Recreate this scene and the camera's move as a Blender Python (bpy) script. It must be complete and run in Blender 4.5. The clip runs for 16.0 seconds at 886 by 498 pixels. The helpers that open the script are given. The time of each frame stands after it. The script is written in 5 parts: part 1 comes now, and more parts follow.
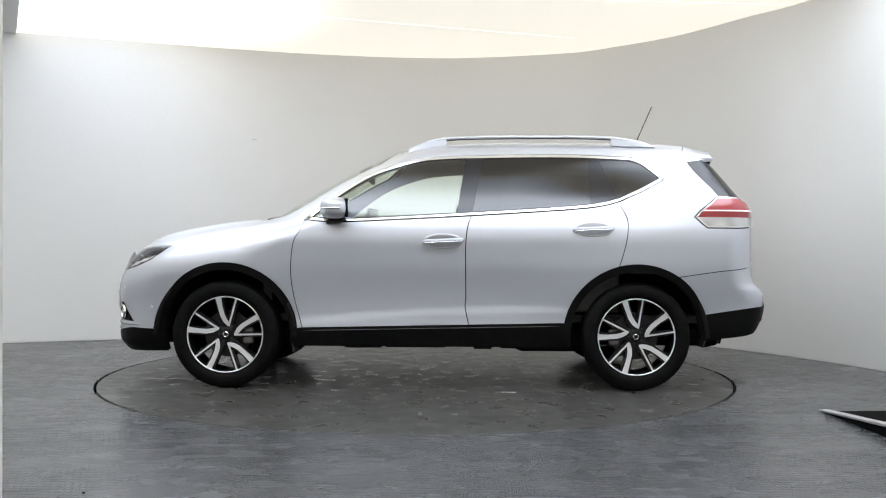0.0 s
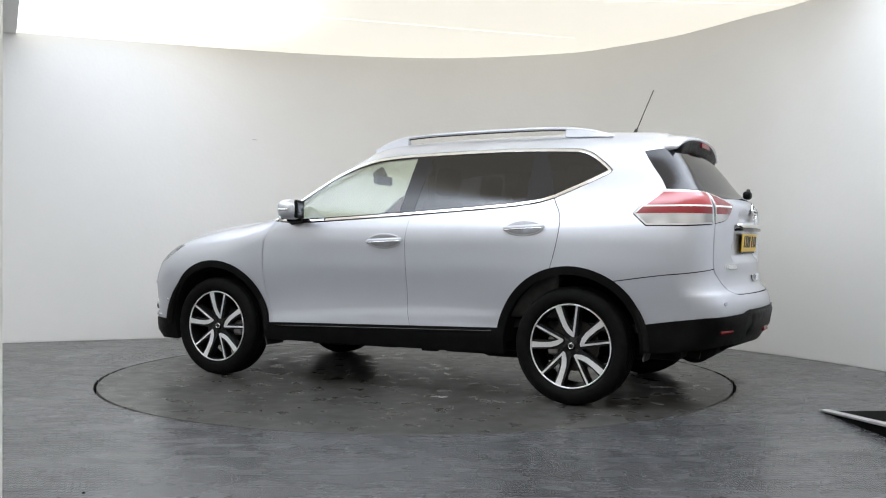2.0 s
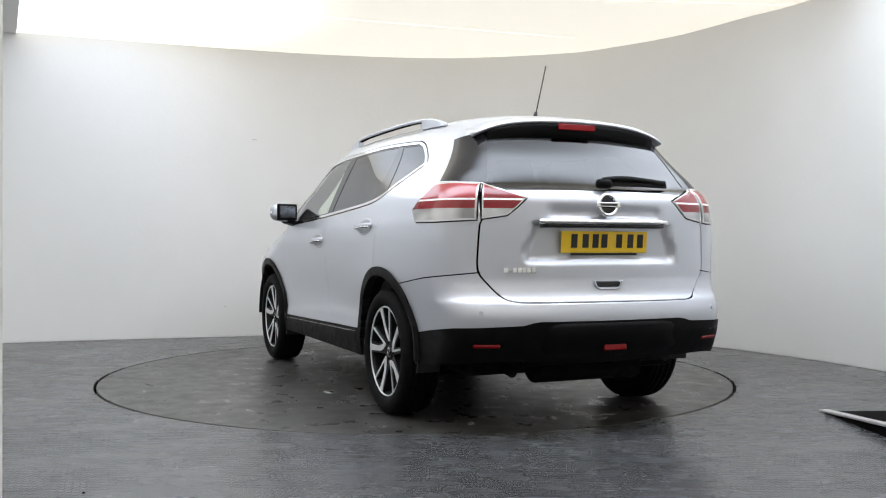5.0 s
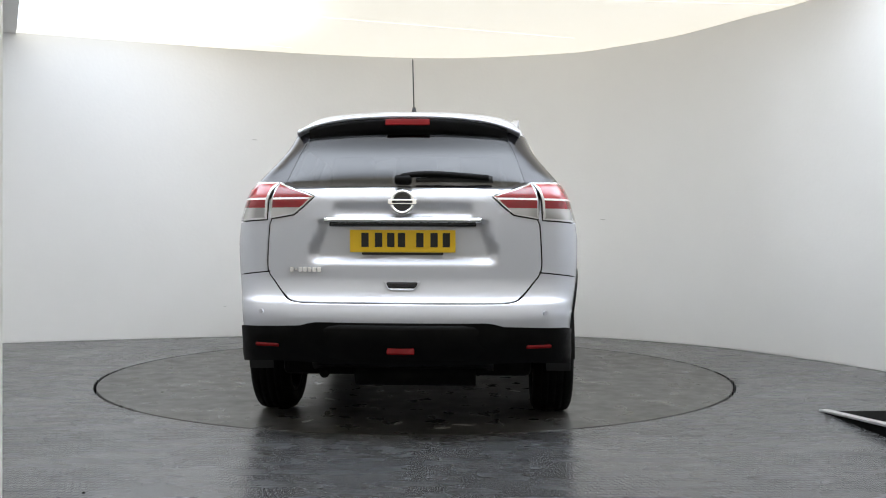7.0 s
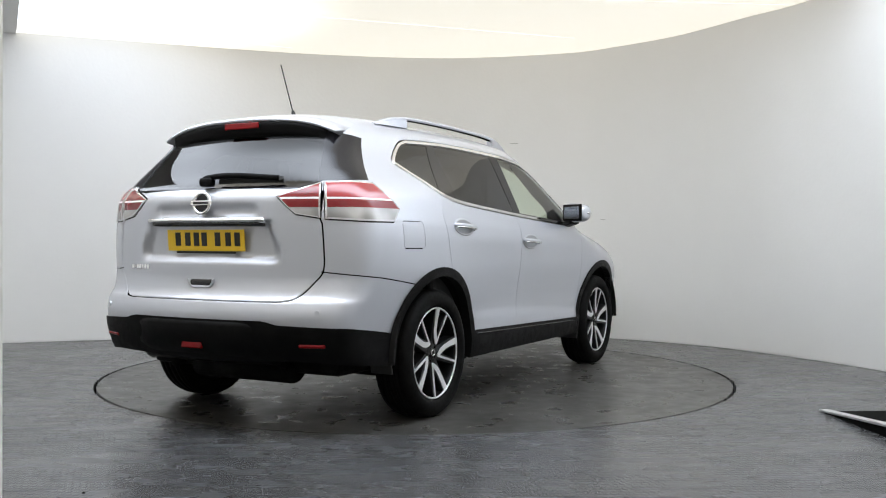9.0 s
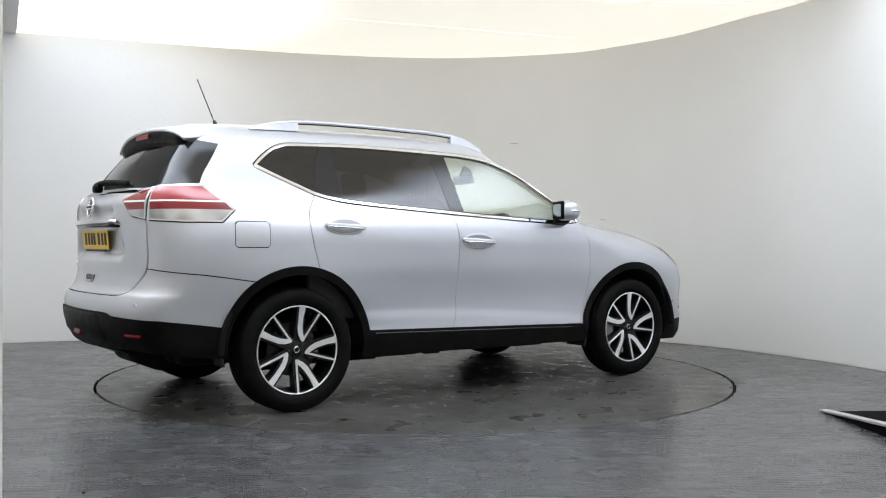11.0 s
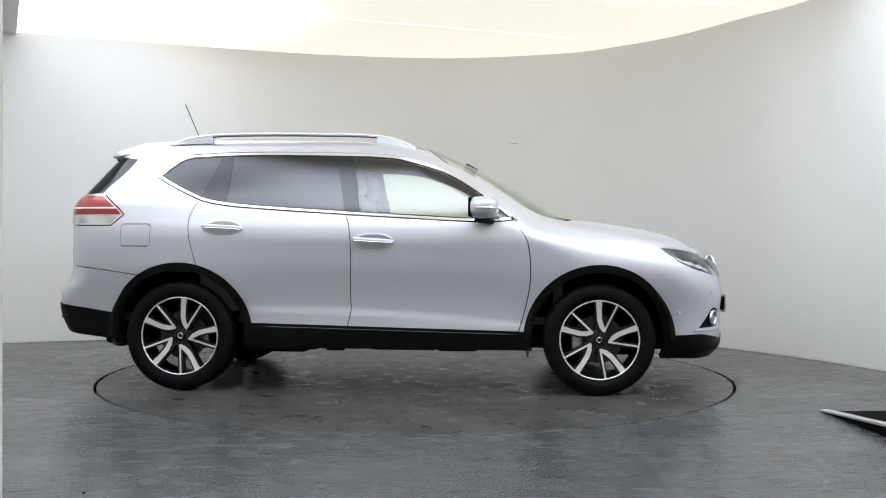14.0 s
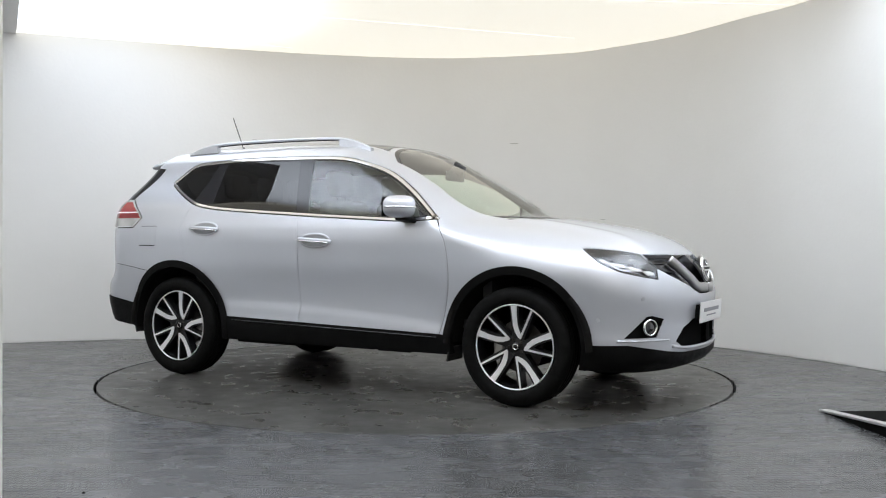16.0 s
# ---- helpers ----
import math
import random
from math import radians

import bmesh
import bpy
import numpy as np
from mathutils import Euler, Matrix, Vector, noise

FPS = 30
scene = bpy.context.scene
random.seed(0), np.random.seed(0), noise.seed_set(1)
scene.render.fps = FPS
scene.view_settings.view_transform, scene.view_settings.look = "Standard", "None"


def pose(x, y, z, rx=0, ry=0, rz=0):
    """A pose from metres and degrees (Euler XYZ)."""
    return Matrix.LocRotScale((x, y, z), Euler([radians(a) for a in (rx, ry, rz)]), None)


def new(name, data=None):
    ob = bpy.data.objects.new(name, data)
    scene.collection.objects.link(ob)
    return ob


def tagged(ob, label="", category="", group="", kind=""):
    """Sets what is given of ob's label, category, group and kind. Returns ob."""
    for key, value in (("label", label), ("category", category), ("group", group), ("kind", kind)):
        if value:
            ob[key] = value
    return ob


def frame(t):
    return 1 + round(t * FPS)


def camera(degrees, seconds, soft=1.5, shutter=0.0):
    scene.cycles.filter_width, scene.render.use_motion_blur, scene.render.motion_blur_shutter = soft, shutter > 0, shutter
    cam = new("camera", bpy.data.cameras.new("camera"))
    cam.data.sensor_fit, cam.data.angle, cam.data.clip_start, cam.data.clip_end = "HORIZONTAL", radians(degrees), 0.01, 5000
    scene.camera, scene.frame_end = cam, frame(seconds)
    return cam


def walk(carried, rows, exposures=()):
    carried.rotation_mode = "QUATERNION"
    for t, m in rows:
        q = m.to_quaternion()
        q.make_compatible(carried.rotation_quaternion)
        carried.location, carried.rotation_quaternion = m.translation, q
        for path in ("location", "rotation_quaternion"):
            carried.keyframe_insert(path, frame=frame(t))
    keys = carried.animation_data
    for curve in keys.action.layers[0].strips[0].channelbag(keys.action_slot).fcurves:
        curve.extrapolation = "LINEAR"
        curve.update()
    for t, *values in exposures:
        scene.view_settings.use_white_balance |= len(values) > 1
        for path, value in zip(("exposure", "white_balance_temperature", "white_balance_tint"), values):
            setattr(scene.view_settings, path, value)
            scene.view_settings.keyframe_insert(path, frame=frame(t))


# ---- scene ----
HALF = 50.51   # field of view across the width
cam = camera(HALF, 16.0, soft=1.1)
EYE = pose(0, -6.964, 0.971, 90 - 0.418, 0, -1.512) @ pose(0, 0, 0, 0, 0, 0.255)
walk(cam, [(0.0, EYE), (16.0, EYE)], [(0.0, 0.25, 6330, 12), (16.0, 0.25, 6330, 12)])

# ---- world and light ----
world = bpy.data.worlds.new("World")
scene.world = world
world.use_nodes = True
world.node_tree.nodes["Background"].inputs["Color"].default_value = (0.05, 0.05, 0.05, 1)
world.node_tree.nodes["Background"].inputs["Strength"].default_value = 0.2
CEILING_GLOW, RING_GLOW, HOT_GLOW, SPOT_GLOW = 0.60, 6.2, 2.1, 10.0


# ---- materials ----
def material(name, colour, rough=0.5, metal=0.0, **more):
    m = bpy.data.materials.new(name)
    m.use_nodes = True
    b = m.node_tree.nodes["Principled BSDF"]
    b.inputs["Base Color"].default_value = (*colour, 1)
    b.inputs["Roughness"].default_value = rough
    b.inputs["Metallic"].default_value = metal
    for key, value in more.items():
        b.inputs[key.replace("_", " ")].default_value = value
    return m


def add(m, kind, **settings):
    n = m.node_tree.nodes.new(kind)
    for key, value in settings.items():
        if key in n.inputs:
            n.inputs[key].default_value = value
    return n


def link(m, a, b):
    m.node_tree.links.new(a, b)


def mottled(m, colour_a, colour_b, scale, rough=None, bump_height=0.0, bump_scale=None, detail=6.0, lo=0.35, hi=0.65, stretch=(1, 1, 1)):
    """Varies colour, gloss and relief with noise at two sizes."""
    b = m.node_tree.nodes["Principled BSDF"]
    where = add(m, "ShaderNodeTexCoord")
    mapping = add(m, "ShaderNodeMapping", Scale=stretch)
    link(m, where.outputs["Object"], mapping.inputs["Vector"])
    n = add(m, "ShaderNodeTexNoise", Scale=scale, Detail=detail, Roughness=0.6)
    link(m, mapping.outputs["Vector"], n.inputs["Vector"])
    ramp = add(m, "ShaderNodeMapRange")
    ramp.inputs["From Min"].default_value, ramp.inputs["From Max"].default_value = lo, hi
    link(m, n.outputs["Fac"], ramp.inputs["Value"])
    mix = m.node_tree.nodes.new("ShaderNodeMix")
    mix.data_type = "RGBA"
    mix.inputs["A"].default_value, mix.inputs["B"].default_value = (*colour_a, 1), (*colour_b, 1)
    link(m, ramp.outputs["Result"], mix.inputs["Factor"])
    link(m, mix.outputs["Result"], b.inputs["Base Color"])
    if rough:
        r = add(m, "ShaderNodeMapRange")
        r.inputs["To Min"].default_value, r.inputs["To Max"].default_value = rough
        n3 = add(m, "ShaderNodeTexNoise", Scale=scale * 2.7, Detail=5.0)
        link(m, mapping.outputs["Vector"], n3.inputs["Vector"])
        link(m, n3.outputs["Fac"], r.inputs["Value"])
        r.inputs["From Min"].default_value, r.inputs["From Max"].default_value = 0.3, 0.7
        link(m, r.outputs["Result"], b.inputs["Roughness"])
    if bump_height:
        n2 = add(m, "ShaderNodeTexNoise", Scale=bump_scale or scale * 12, Detail=4.0)
        link(m, where.outputs["Object"], n2.inputs["Vector"])
        bp = add(m, "ShaderNodeBump", Strength=0.6, Distance=bump_height)
        link(m, n2.outputs["Fac"], bp.inputs["Height"])
        link(m, bp.outputs["Normal"], b.inputs["Normal"])
    return m


def pane(name, tint, gloss=1.0):
    """Thin glass: tinted see-through with a true glassy sheen."""
    m = bpy.data.materials.new(name)
    m.use_nodes = True
    t = m.node_tree
    t.nodes.clear()
    out, mix = t.nodes.new("ShaderNodeOutputMaterial"), t.nodes.new("ShaderNodeMixShader")
    clear, shine = t.nodes.new("ShaderNodeBsdfTransparent"), t.nodes.new("ShaderNodeBsdfGlossy")
    angle, power, scale = t.nodes.new("ShaderNodeLayerWeight"), t.nodes.new("ShaderNodeMath"), t.nodes.new("ShaderNodeMapRange")
    clear.inputs["Color"].default_value = (*tint, 1)
    shine.inputs["Color"].default_value = (gloss, gloss, gloss, 1)
    shine.inputs["Roughness"].default_value = 0.0
    angle.inputs["Blend"].default_value = 0.5
    power.operation = "POWER"
    power.inputs[1].default_value = 4.2
    scale.inputs["To Min"].default_value = 0.075
    for p, q in ((angle.outputs["Facing"], power.inputs[0]), (power.outputs[0], scale.inputs["Value"]), (scale.outputs["Result"], mix.inputs[0]),
                 (clear.outputs[0], mix.inputs[1]), (shine.outputs[0], mix.inputs[2]), (mix.outputs[0], out.inputs[0])):
        t.links.new(p, q)
    return m


WALL = mottled(material("white wall paint", (0.8, 0.8, 0.78), 0.6), (0.80, 0.795, 0.78), (0.83, 0.825, 0.81), 0.7, (0.5, 0.7), 0.002, 30)
PAINT = material("silver metallic paint", (0.56, 0.575, 0.62), 0.40, 0.60, Coat_Weight=0.7, Coat_Roughness=0.03)
mottled(PAINT, (0.54, 0.557, 0.605), (0.575, 0.592, 0.64), 900.0, detail=1.0)
CLAD = mottled(material("black grained plastic", (0.009, 0.009, 0.010), 0.5, Specular_IOR_Level=0.10), (0.002, 0.002, 0.0023), (0.0045, 0.0045, 0.0045), 9.0, (0.40, 0.55), 0.0006, 500)
DARK = material("dark gap", (0.004, 0.004, 0.004), 0.9, Specular_IOR_Level=0.05)
UNDER = mottled(material("underbody", (0.02, 0.02, 0.02), 0.8, Specular_IOR_Level=0.1), (0.004, 0.004, 0.004), (0.009, 0.0085, 0.008), 6.0, (0.6, 0.9))
GLOSSBLACK = material("gloss black trim", (0.010, 0.010, 0.013), 0.12, 0.0, Specular_IOR_Level=0.5)
CHROME = material("chrome", (0.86, 0.86, 0.87), 0.07, 1.0)
ALLOY = mottled(material("machined alloy", (0.82, 0.82, 0.83), 0.3, 0.55), (0.80, 0.80, 0.81), (0.86, 0.86, 0.87), 90.0)
RIMBLACK = material("black lacquered alloy", (0.008, 0.008, 0.009), 0.35, 0.0, Specular_IOR_Level=0.3)
TYRE = mottled(material("tyre rubber", (0.02, 0.02, 0.02), 0.7, Specular_IOR_Level=0.08), (0.003, 0.003, 0.003), (0.006, 0.006, 0.0058), 20.0, (0.55, 0.75), 0.0008, 160)
STEEL = material("brake steel", (0.055, 0.052, 0.05), 0.5, 1.0)
CALIPER = material("bare caliper metal", (0.42, 0.41, 0.40), 0.45, 0.8)
CLEAR = pane("clear green-tinted glass", (0.89, 0.95, 0.87))
PRIVACY = pane("dark privacy glass", (0.035, 0.036, 0.046), 0.78)
REARGLASS = pane("dark rear glass", (0.045, 0.046, 0.056), 0.72)
LENS = pane("clear lamp lens", (0.93, 0.94, 0.95), 0.6)
REDLENS = material("red lamp lens", (0.20, 0.006, 0.010), 0.15, 0.0, Coat_Weight=0.5)
# Paler red: reflections on the outer upper lens are put into the colour.
PALELENS = material("reflection-paled red lens", (0.34, 0.030, 0.036), 0.15, 0.0, Coat_Weight=0.7)
LAMPSILVER = material("lamp reflector", (0.34, 0.34, 0.36), 0.22, 0.9)
CLEARLAMP = mottled(material("ribbed clear lamp glass", (0.7, 0.7, 0.7), 0.15, 0.3, Coat_Weight=1.0), (0.26, 0.255, 0.25), (0.50, 0.49, 0.48), 9.0, detail=0.0)
LAMPEDGE = material("clear lamp edge", (0.62, 0.61, 0.61), 0.12, 0.4, Coat_Weight=1.0)
SATIN = material("satin chrome", (0.48, 0.48, 0.49), 0.28, 1.0)
ROOFGLASS = material("dark roof glass", (0.012, 0.013, 0.014), 0.05, 0.0, Specular_IOR_Level=0.5)
DARKLENS = material("dark lamp glass", (0.03, 0.03, 0.035), 0.05, 0.0, Coat_Weight=1.0)
REFLECTOR = material("red reflector", (0.17, 0.004, 0.006), 0.25, Specular_IOR_Level=0.3)
YELLOW = material("yellow number plate", (0.80, 0.52, 0.02), 0.35)
PLATEWHITE = material("white number plate", (0.78, 0.78, 0.77), 0.35)
INK = material("black print", (0.012, 0.012, 0.012), 0.5)
GREYINK = material("grey print", (0.25, 0.26, 0.28), 0.5)
SEAT = mottled(material("grey seat leather", (0.09, 0.09, 0.095), 0.5), (0.07, 0.07, 0.075), (0.11, 0.11, 0.115), 12.0, (0.4, 0.6), 0.0008, 220)
TRIM = mottled(material("dark cabin plastic", (0.035, 0.035, 0.037), 0.6), (0.03, 0.03, 0.031), (0.045, 0.045, 0.046), 15.0)
LINING = material("pale roof lining", (0.62, 0.61, 0.57), 0.9)
# Darker copy of the body paint: the finger cup's shade put into its colour.
CUP = mottled(material("paint with painted-in shade", (0.3, 0.3, 0.32), 0.35, 0.6), (0.28, 0.285, 0.30), (0.34, 0.345, 0.36), 40.0)
MIRROR = material("mirror glass", (0.30, 0.31, 0.34), 0.03, 1.0)
RUBBER = material("black rubber", (0.015, 0.015, 0.015), 0.6)
ALU = mottled(material("aluminium edge", (0.7, 0.7, 0.7), 0.35, 0.8), (0.6, 0.6, 0.6), (0.75, 0.75, 0.75), 30.0, (0.25, 0.45))


def glowing(m, colour, strength):
    b = m.node_tree.nodes["Principled BSDF"]
    b.inputs["Emission Color"].default_value = (*colour, 1)
    b.inputs["Emission Strength"].default_value = strength
    return m


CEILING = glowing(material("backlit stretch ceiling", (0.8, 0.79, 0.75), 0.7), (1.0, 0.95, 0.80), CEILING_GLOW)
SPOT = glowing(material("glowing spot lamp", (0.9, 0.9, 0.9), 0.4), (0.95, 0.97, 1.0), SPOT_GLOW)


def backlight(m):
    """Lamps behind the stretch fabric: one bright field, and an unseen ring of assumed oval layout round the car that
    is open towards the far wall.
    """
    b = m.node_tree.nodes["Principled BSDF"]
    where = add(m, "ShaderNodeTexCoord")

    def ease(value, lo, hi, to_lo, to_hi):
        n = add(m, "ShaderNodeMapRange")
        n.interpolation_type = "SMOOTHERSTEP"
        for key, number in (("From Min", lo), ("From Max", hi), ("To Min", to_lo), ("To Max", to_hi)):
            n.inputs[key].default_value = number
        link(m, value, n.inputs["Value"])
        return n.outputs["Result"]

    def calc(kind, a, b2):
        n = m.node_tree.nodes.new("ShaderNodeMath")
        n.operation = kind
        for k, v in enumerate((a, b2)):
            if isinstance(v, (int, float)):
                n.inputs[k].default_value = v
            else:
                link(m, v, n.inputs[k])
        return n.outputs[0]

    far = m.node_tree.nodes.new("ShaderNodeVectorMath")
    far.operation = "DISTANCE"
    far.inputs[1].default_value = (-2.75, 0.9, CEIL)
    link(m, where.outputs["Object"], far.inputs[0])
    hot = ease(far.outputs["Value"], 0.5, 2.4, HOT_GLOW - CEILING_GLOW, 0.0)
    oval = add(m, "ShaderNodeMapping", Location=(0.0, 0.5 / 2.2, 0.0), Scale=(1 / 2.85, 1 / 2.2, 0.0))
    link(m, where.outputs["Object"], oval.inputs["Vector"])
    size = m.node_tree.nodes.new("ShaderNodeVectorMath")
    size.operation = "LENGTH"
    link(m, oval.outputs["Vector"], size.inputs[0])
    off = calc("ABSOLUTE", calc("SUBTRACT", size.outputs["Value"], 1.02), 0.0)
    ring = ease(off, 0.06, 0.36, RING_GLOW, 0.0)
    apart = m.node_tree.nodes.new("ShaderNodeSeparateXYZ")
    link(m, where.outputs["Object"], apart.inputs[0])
    # Assumed weights: they keep the ring out of view and balance walls and paint.
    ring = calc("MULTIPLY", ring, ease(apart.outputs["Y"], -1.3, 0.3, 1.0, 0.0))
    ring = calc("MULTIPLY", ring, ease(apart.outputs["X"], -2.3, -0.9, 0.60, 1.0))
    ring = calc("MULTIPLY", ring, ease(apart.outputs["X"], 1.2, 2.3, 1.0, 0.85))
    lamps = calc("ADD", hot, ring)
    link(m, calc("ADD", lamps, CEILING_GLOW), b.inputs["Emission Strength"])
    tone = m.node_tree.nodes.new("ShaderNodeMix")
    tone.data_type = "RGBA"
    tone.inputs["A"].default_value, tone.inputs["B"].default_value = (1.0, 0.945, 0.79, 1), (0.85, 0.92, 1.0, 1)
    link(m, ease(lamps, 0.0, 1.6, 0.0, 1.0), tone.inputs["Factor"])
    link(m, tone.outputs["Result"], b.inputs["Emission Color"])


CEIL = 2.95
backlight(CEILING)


def floor_paint(name, tread, dark, pale, sheen):
    """Grey floor paint, scuffed and damp in places; tread: rows of small raised bars where they are not worn flat."""
    m = material(name, (0.10, 0.10, 0.10), 0.4, Specular_IOR_Level=0.5 if tread else 0.24)
    mottled(m, dark, pale, 1.6 if tread else 2.4, sheen, 0.0, detail=5.0 if tread else 8.0, lo=0.32, hi=0.68, stretch=(1, 2.2, 1) if tread else (1, 1, 1))
    b = m.node_tree.nodes["Principled BSDF"]
    where = add(m, "ShaderNodeTexCoord")
    fine = add(m, "ShaderNodeTexNoise", Scale=60.0, Detail=6.0)
    link(m, where.outputs["Object"], fine.inputs["Vector"])
    calm = m.node_tree.nodes.new("ShaderNodeMath")
    calm.operation = "MULTIPLY"
    calm.inputs[1].default_value = 0.07
    link(m, fine.outputs["Fac"], calm.inputs[0])
    height = calm.outputs[0]
    if tread:
        turn = add(m, "ShaderNodeMapping", Scale=(34.0, 26.0, 1.0), Rotation=(0, 0, 0.06))
        link(m, where.outputs["Object"], turn.inputs["Vector"])
        bars = m.node_tree.nodes.new("ShaderNodeTexBrick")
        bars.inputs["Scale"].default_value = 1.0
        bars.inputs["Mortar Size"].default_value = 0.22
        bars.inputs["Mortar Smooth"].default_value = 0.4
        bars.inputs["Brick Width"].default_value, bars.inputs["Row Height"].default_value = 1.0, 1.0
        bars.inputs["Color1"].default_value = bars.inputs["Color2"].default_value = (1, 1, 1, 1)
        bars.inputs["Mortar"].default_value = (0, 0, 0, 1)
        link(m, turn.outputs["Vector"], bars.inputs["Vector"])
        patch = add(m, "ShaderNodeTexNoise", Scale=1.3, Detail=3.0)
        link(m, where.outputs["Object"], patch.inputs["Vector"])
        worn = add(m, "ShaderNodeMapRange")
        worn.inputs["From Min"].default_value, worn.inputs["From Max"].default_value = 0.44, 0.54
        link(m, patch.outputs["Fac"], worn.inputs["Value"])
        times = m.node_tree.nodes.new("ShaderNodeMath")
        times.operation = "MULTIPLY"
        link(m, bars.outputs["Color"], times.inputs[0])
        link(m, worn.outputs["Result"], times.inputs[1])
        plus = m.node_tree.nodes.new("ShaderNodeMath")
        plus.operation = "MULTIPLY_ADD"
        plus.inputs[1].default_value = 0.8
        link(m, times.outputs[0], plus.inputs[0])
        link(m, calm.outputs[0], plus.inputs[2])
        height = plus.outputs[0]
    bp = add(m, "ShaderNodeBump", Strength=0.9, Distance=0.006 if tread else 0.0025)
    link(m, height, bp.inputs["Height"])
    link(m, bp.outputs["Normal"], b.inputs["Normal"])
    return m


FLOOR = floor_paint("grey floor paint", True, (0.050, 0.052, 0.056), (0.075, 0.077, 0.081), (0.20, 0.32))
TABLE = floor_paint("grey turntable paint", False, (0.034, 0.0333, 0.031), (0.080, 0.078, 0.072), (0.24, 0.38))


# ---- mesh tools ----
def mesh_of(name, verts, faces, mat, smooth=False):
    me = bpy.data.meshes.new(name)
    me.from_pydata([tuple(map(float, v)) for v in verts], [], [tuple(map(int, f)) for f in faces])
    me.materials.append(mat)
    if smooth:
        me.polygons.foreach_set("use_smooth", [True] * len(me.polygons))
    me.update()
    return me


def part(name, me, parent, label="", at=None, mat=None):
    """Links a mesh, or a bmesh with its material, as one object under a thing or a part."""
    if isinstance(me, bmesh.types.BMesh):
        bm, me = me, bpy.data.meshes.new(name)
        bm.to_mesh(me)
        bm.free()
        me.materials.append(mat)
    ob = new(name, me)
    ob.parent = parent
    if at is not None:
        ob.matrix_basis = at
    if label:
        ob["label"] = label
    return ob


def smooth_shade(bm, yes=True):
    for f in bm.faces:
        f.smooth = yes
    return bm


def box(sx, sy, sz, m=None, bevel=0.0, segments=2, bm=None):
    bm = bm or bmesh.new()
    made = bmesh.ops.create_cube(bm, size=1.0, matrix=(m or Matrix()) @ Matrix.Diagonal((sx, sy, sz, 1)))
    if bevel:
        edges = {e for v in made["verts"] for e in v.link_edges}
        bmesh.ops.bevel(bm, geom=list(edges), offset=bevel, segments=segments, profile=0.5, affect="EDGES")
    return bm


def rod(r1, r2, depth, m=None, n=24, bm=None, caps=True):
    bm = bm or bmesh.new()
    bmesh.ops.create_cone(bm, cap_ends=caps, segments=n, radius1=r1, radius2=r2, depth=depth, matrix=m or Matrix())
    return bm


def ball(r, m=None, bm=None, u=20, v=12):
    bm = bm or bmesh.new()
    bmesh.ops.create_uvsphere(bm, u_segments=u, v_segments=v, radius=r, matrix=m or Matrix())
    return bm


def lathe(profile, n=64, closed=True):
    """Turns a profile of (radius, y) about the y axis."""
    verts, faces, k = [], [], len(profile)
    for i in range(n):
        a = 2 * math.pi * i / n
        verts += [(r * math.cos(a), y, r * math.sin(a)) for r, y in profile]
    for i in range(n):
        j = (i + 1) % n
        for q in range(k if closed else k - 1):
            p = (q + 1) % k
            faces.append((i * k + q, i * k + p, j * k + p, j * k + q))
    return verts, faces


def spline(points, per=8, loop=False):
    """Catmull-Rom curve through points of any dimension."""
    p = np.array(points, float)
    n = len(p)
    out = []
    for i in range(n if loop else n - 1):
        a, b, c, d = ((p[(i - 1) % n], p[i], p[(i + 1) % n], p[(i + 2) % n]) if loop
                      else (p[max(i - 1, 0)], p[i], p[i + 1], p[min(i + 2, n - 1)]))
        for t in np.arange(per) / per:
            out.append(0.5 * (2 * b + (c - a) * t + (2 * a - 5 * b + 4 * c - d) * t * t + (3 * b - a - 3 * c + d) * t ** 3))
    if not loop:
        out.append(p[-1])
    return np.array(out)


def sweep(path, section, mat, name, closed_path=False):
    """A mesh of a closed section (pairs) swept along a path."""
    path = np.array(path, float)
    n, k = len(path), len(section)
    verts, faces = [], []
    for i in range(n):
        a = path[(i - 1) % n] if (i or closed_path) else path[0]
        b = path[(i + 1) % n] if (i < n - 1 or closed_path) else path[-1]
        d = Vector(b - a).normalized()
        s = d.cross(Vector((0, 0, 1)))
        s = (s if s.length > 1e-4 else d.cross(Vector((0, 1, 0)))).normalized()
        u = s.cross(d)
        verts += [Vector(path[i]) + s * p + u * q for p, q in section]
    for i in range(n if closed_path else n - 1):
        j = (i + 1) % n
        faces += [(i * k + q, i * k + (q + 1) % k, j * k + (q + 1) % k, j * k + q) for q in range(k)]
    if not closed_path:
        faces += [tuple(range(k))[::-1], tuple((n - 1) * k + q for q in range(k))]
    return mesh_of(name, verts, faces, mat, True)


# ---- the booth ----
LOW = spline([(-4.9, 1.5), (-3.93, 1.97), (-3.1, 2.28), (-1.83, 2.66), (-0.8, 2.98), (0.4, 3.12), (1.6, 2.72), (2.1, 2.42), (2.74, 1.80), (3.2, 1.0),
              (3.55, 0.12), (3.8, -1.2), (3.9, -4.0), (3.2, -7.8), (-3.6, -7.8), (-4.8, -5.0), (-5.3, -1.0)], 10, True)
HIGH = spline([(-4.9, 1.58), (-3.94, 2.04), (-3.05, 2.36), (-1.95, 2.75), (-0.85, 3.04), (0.35, 3.14), (1.53, 2.82), (2.0, 2.45), (2.45, 1.95), (2.85, 1.2),
               (3.2, 0.5), (3.6, -1.2), (3.8, -4.0), (3.2, -7.8), (-3.6, -7.8), (-4.8, -5.0), (-5.3, -1.0)], 10, True)


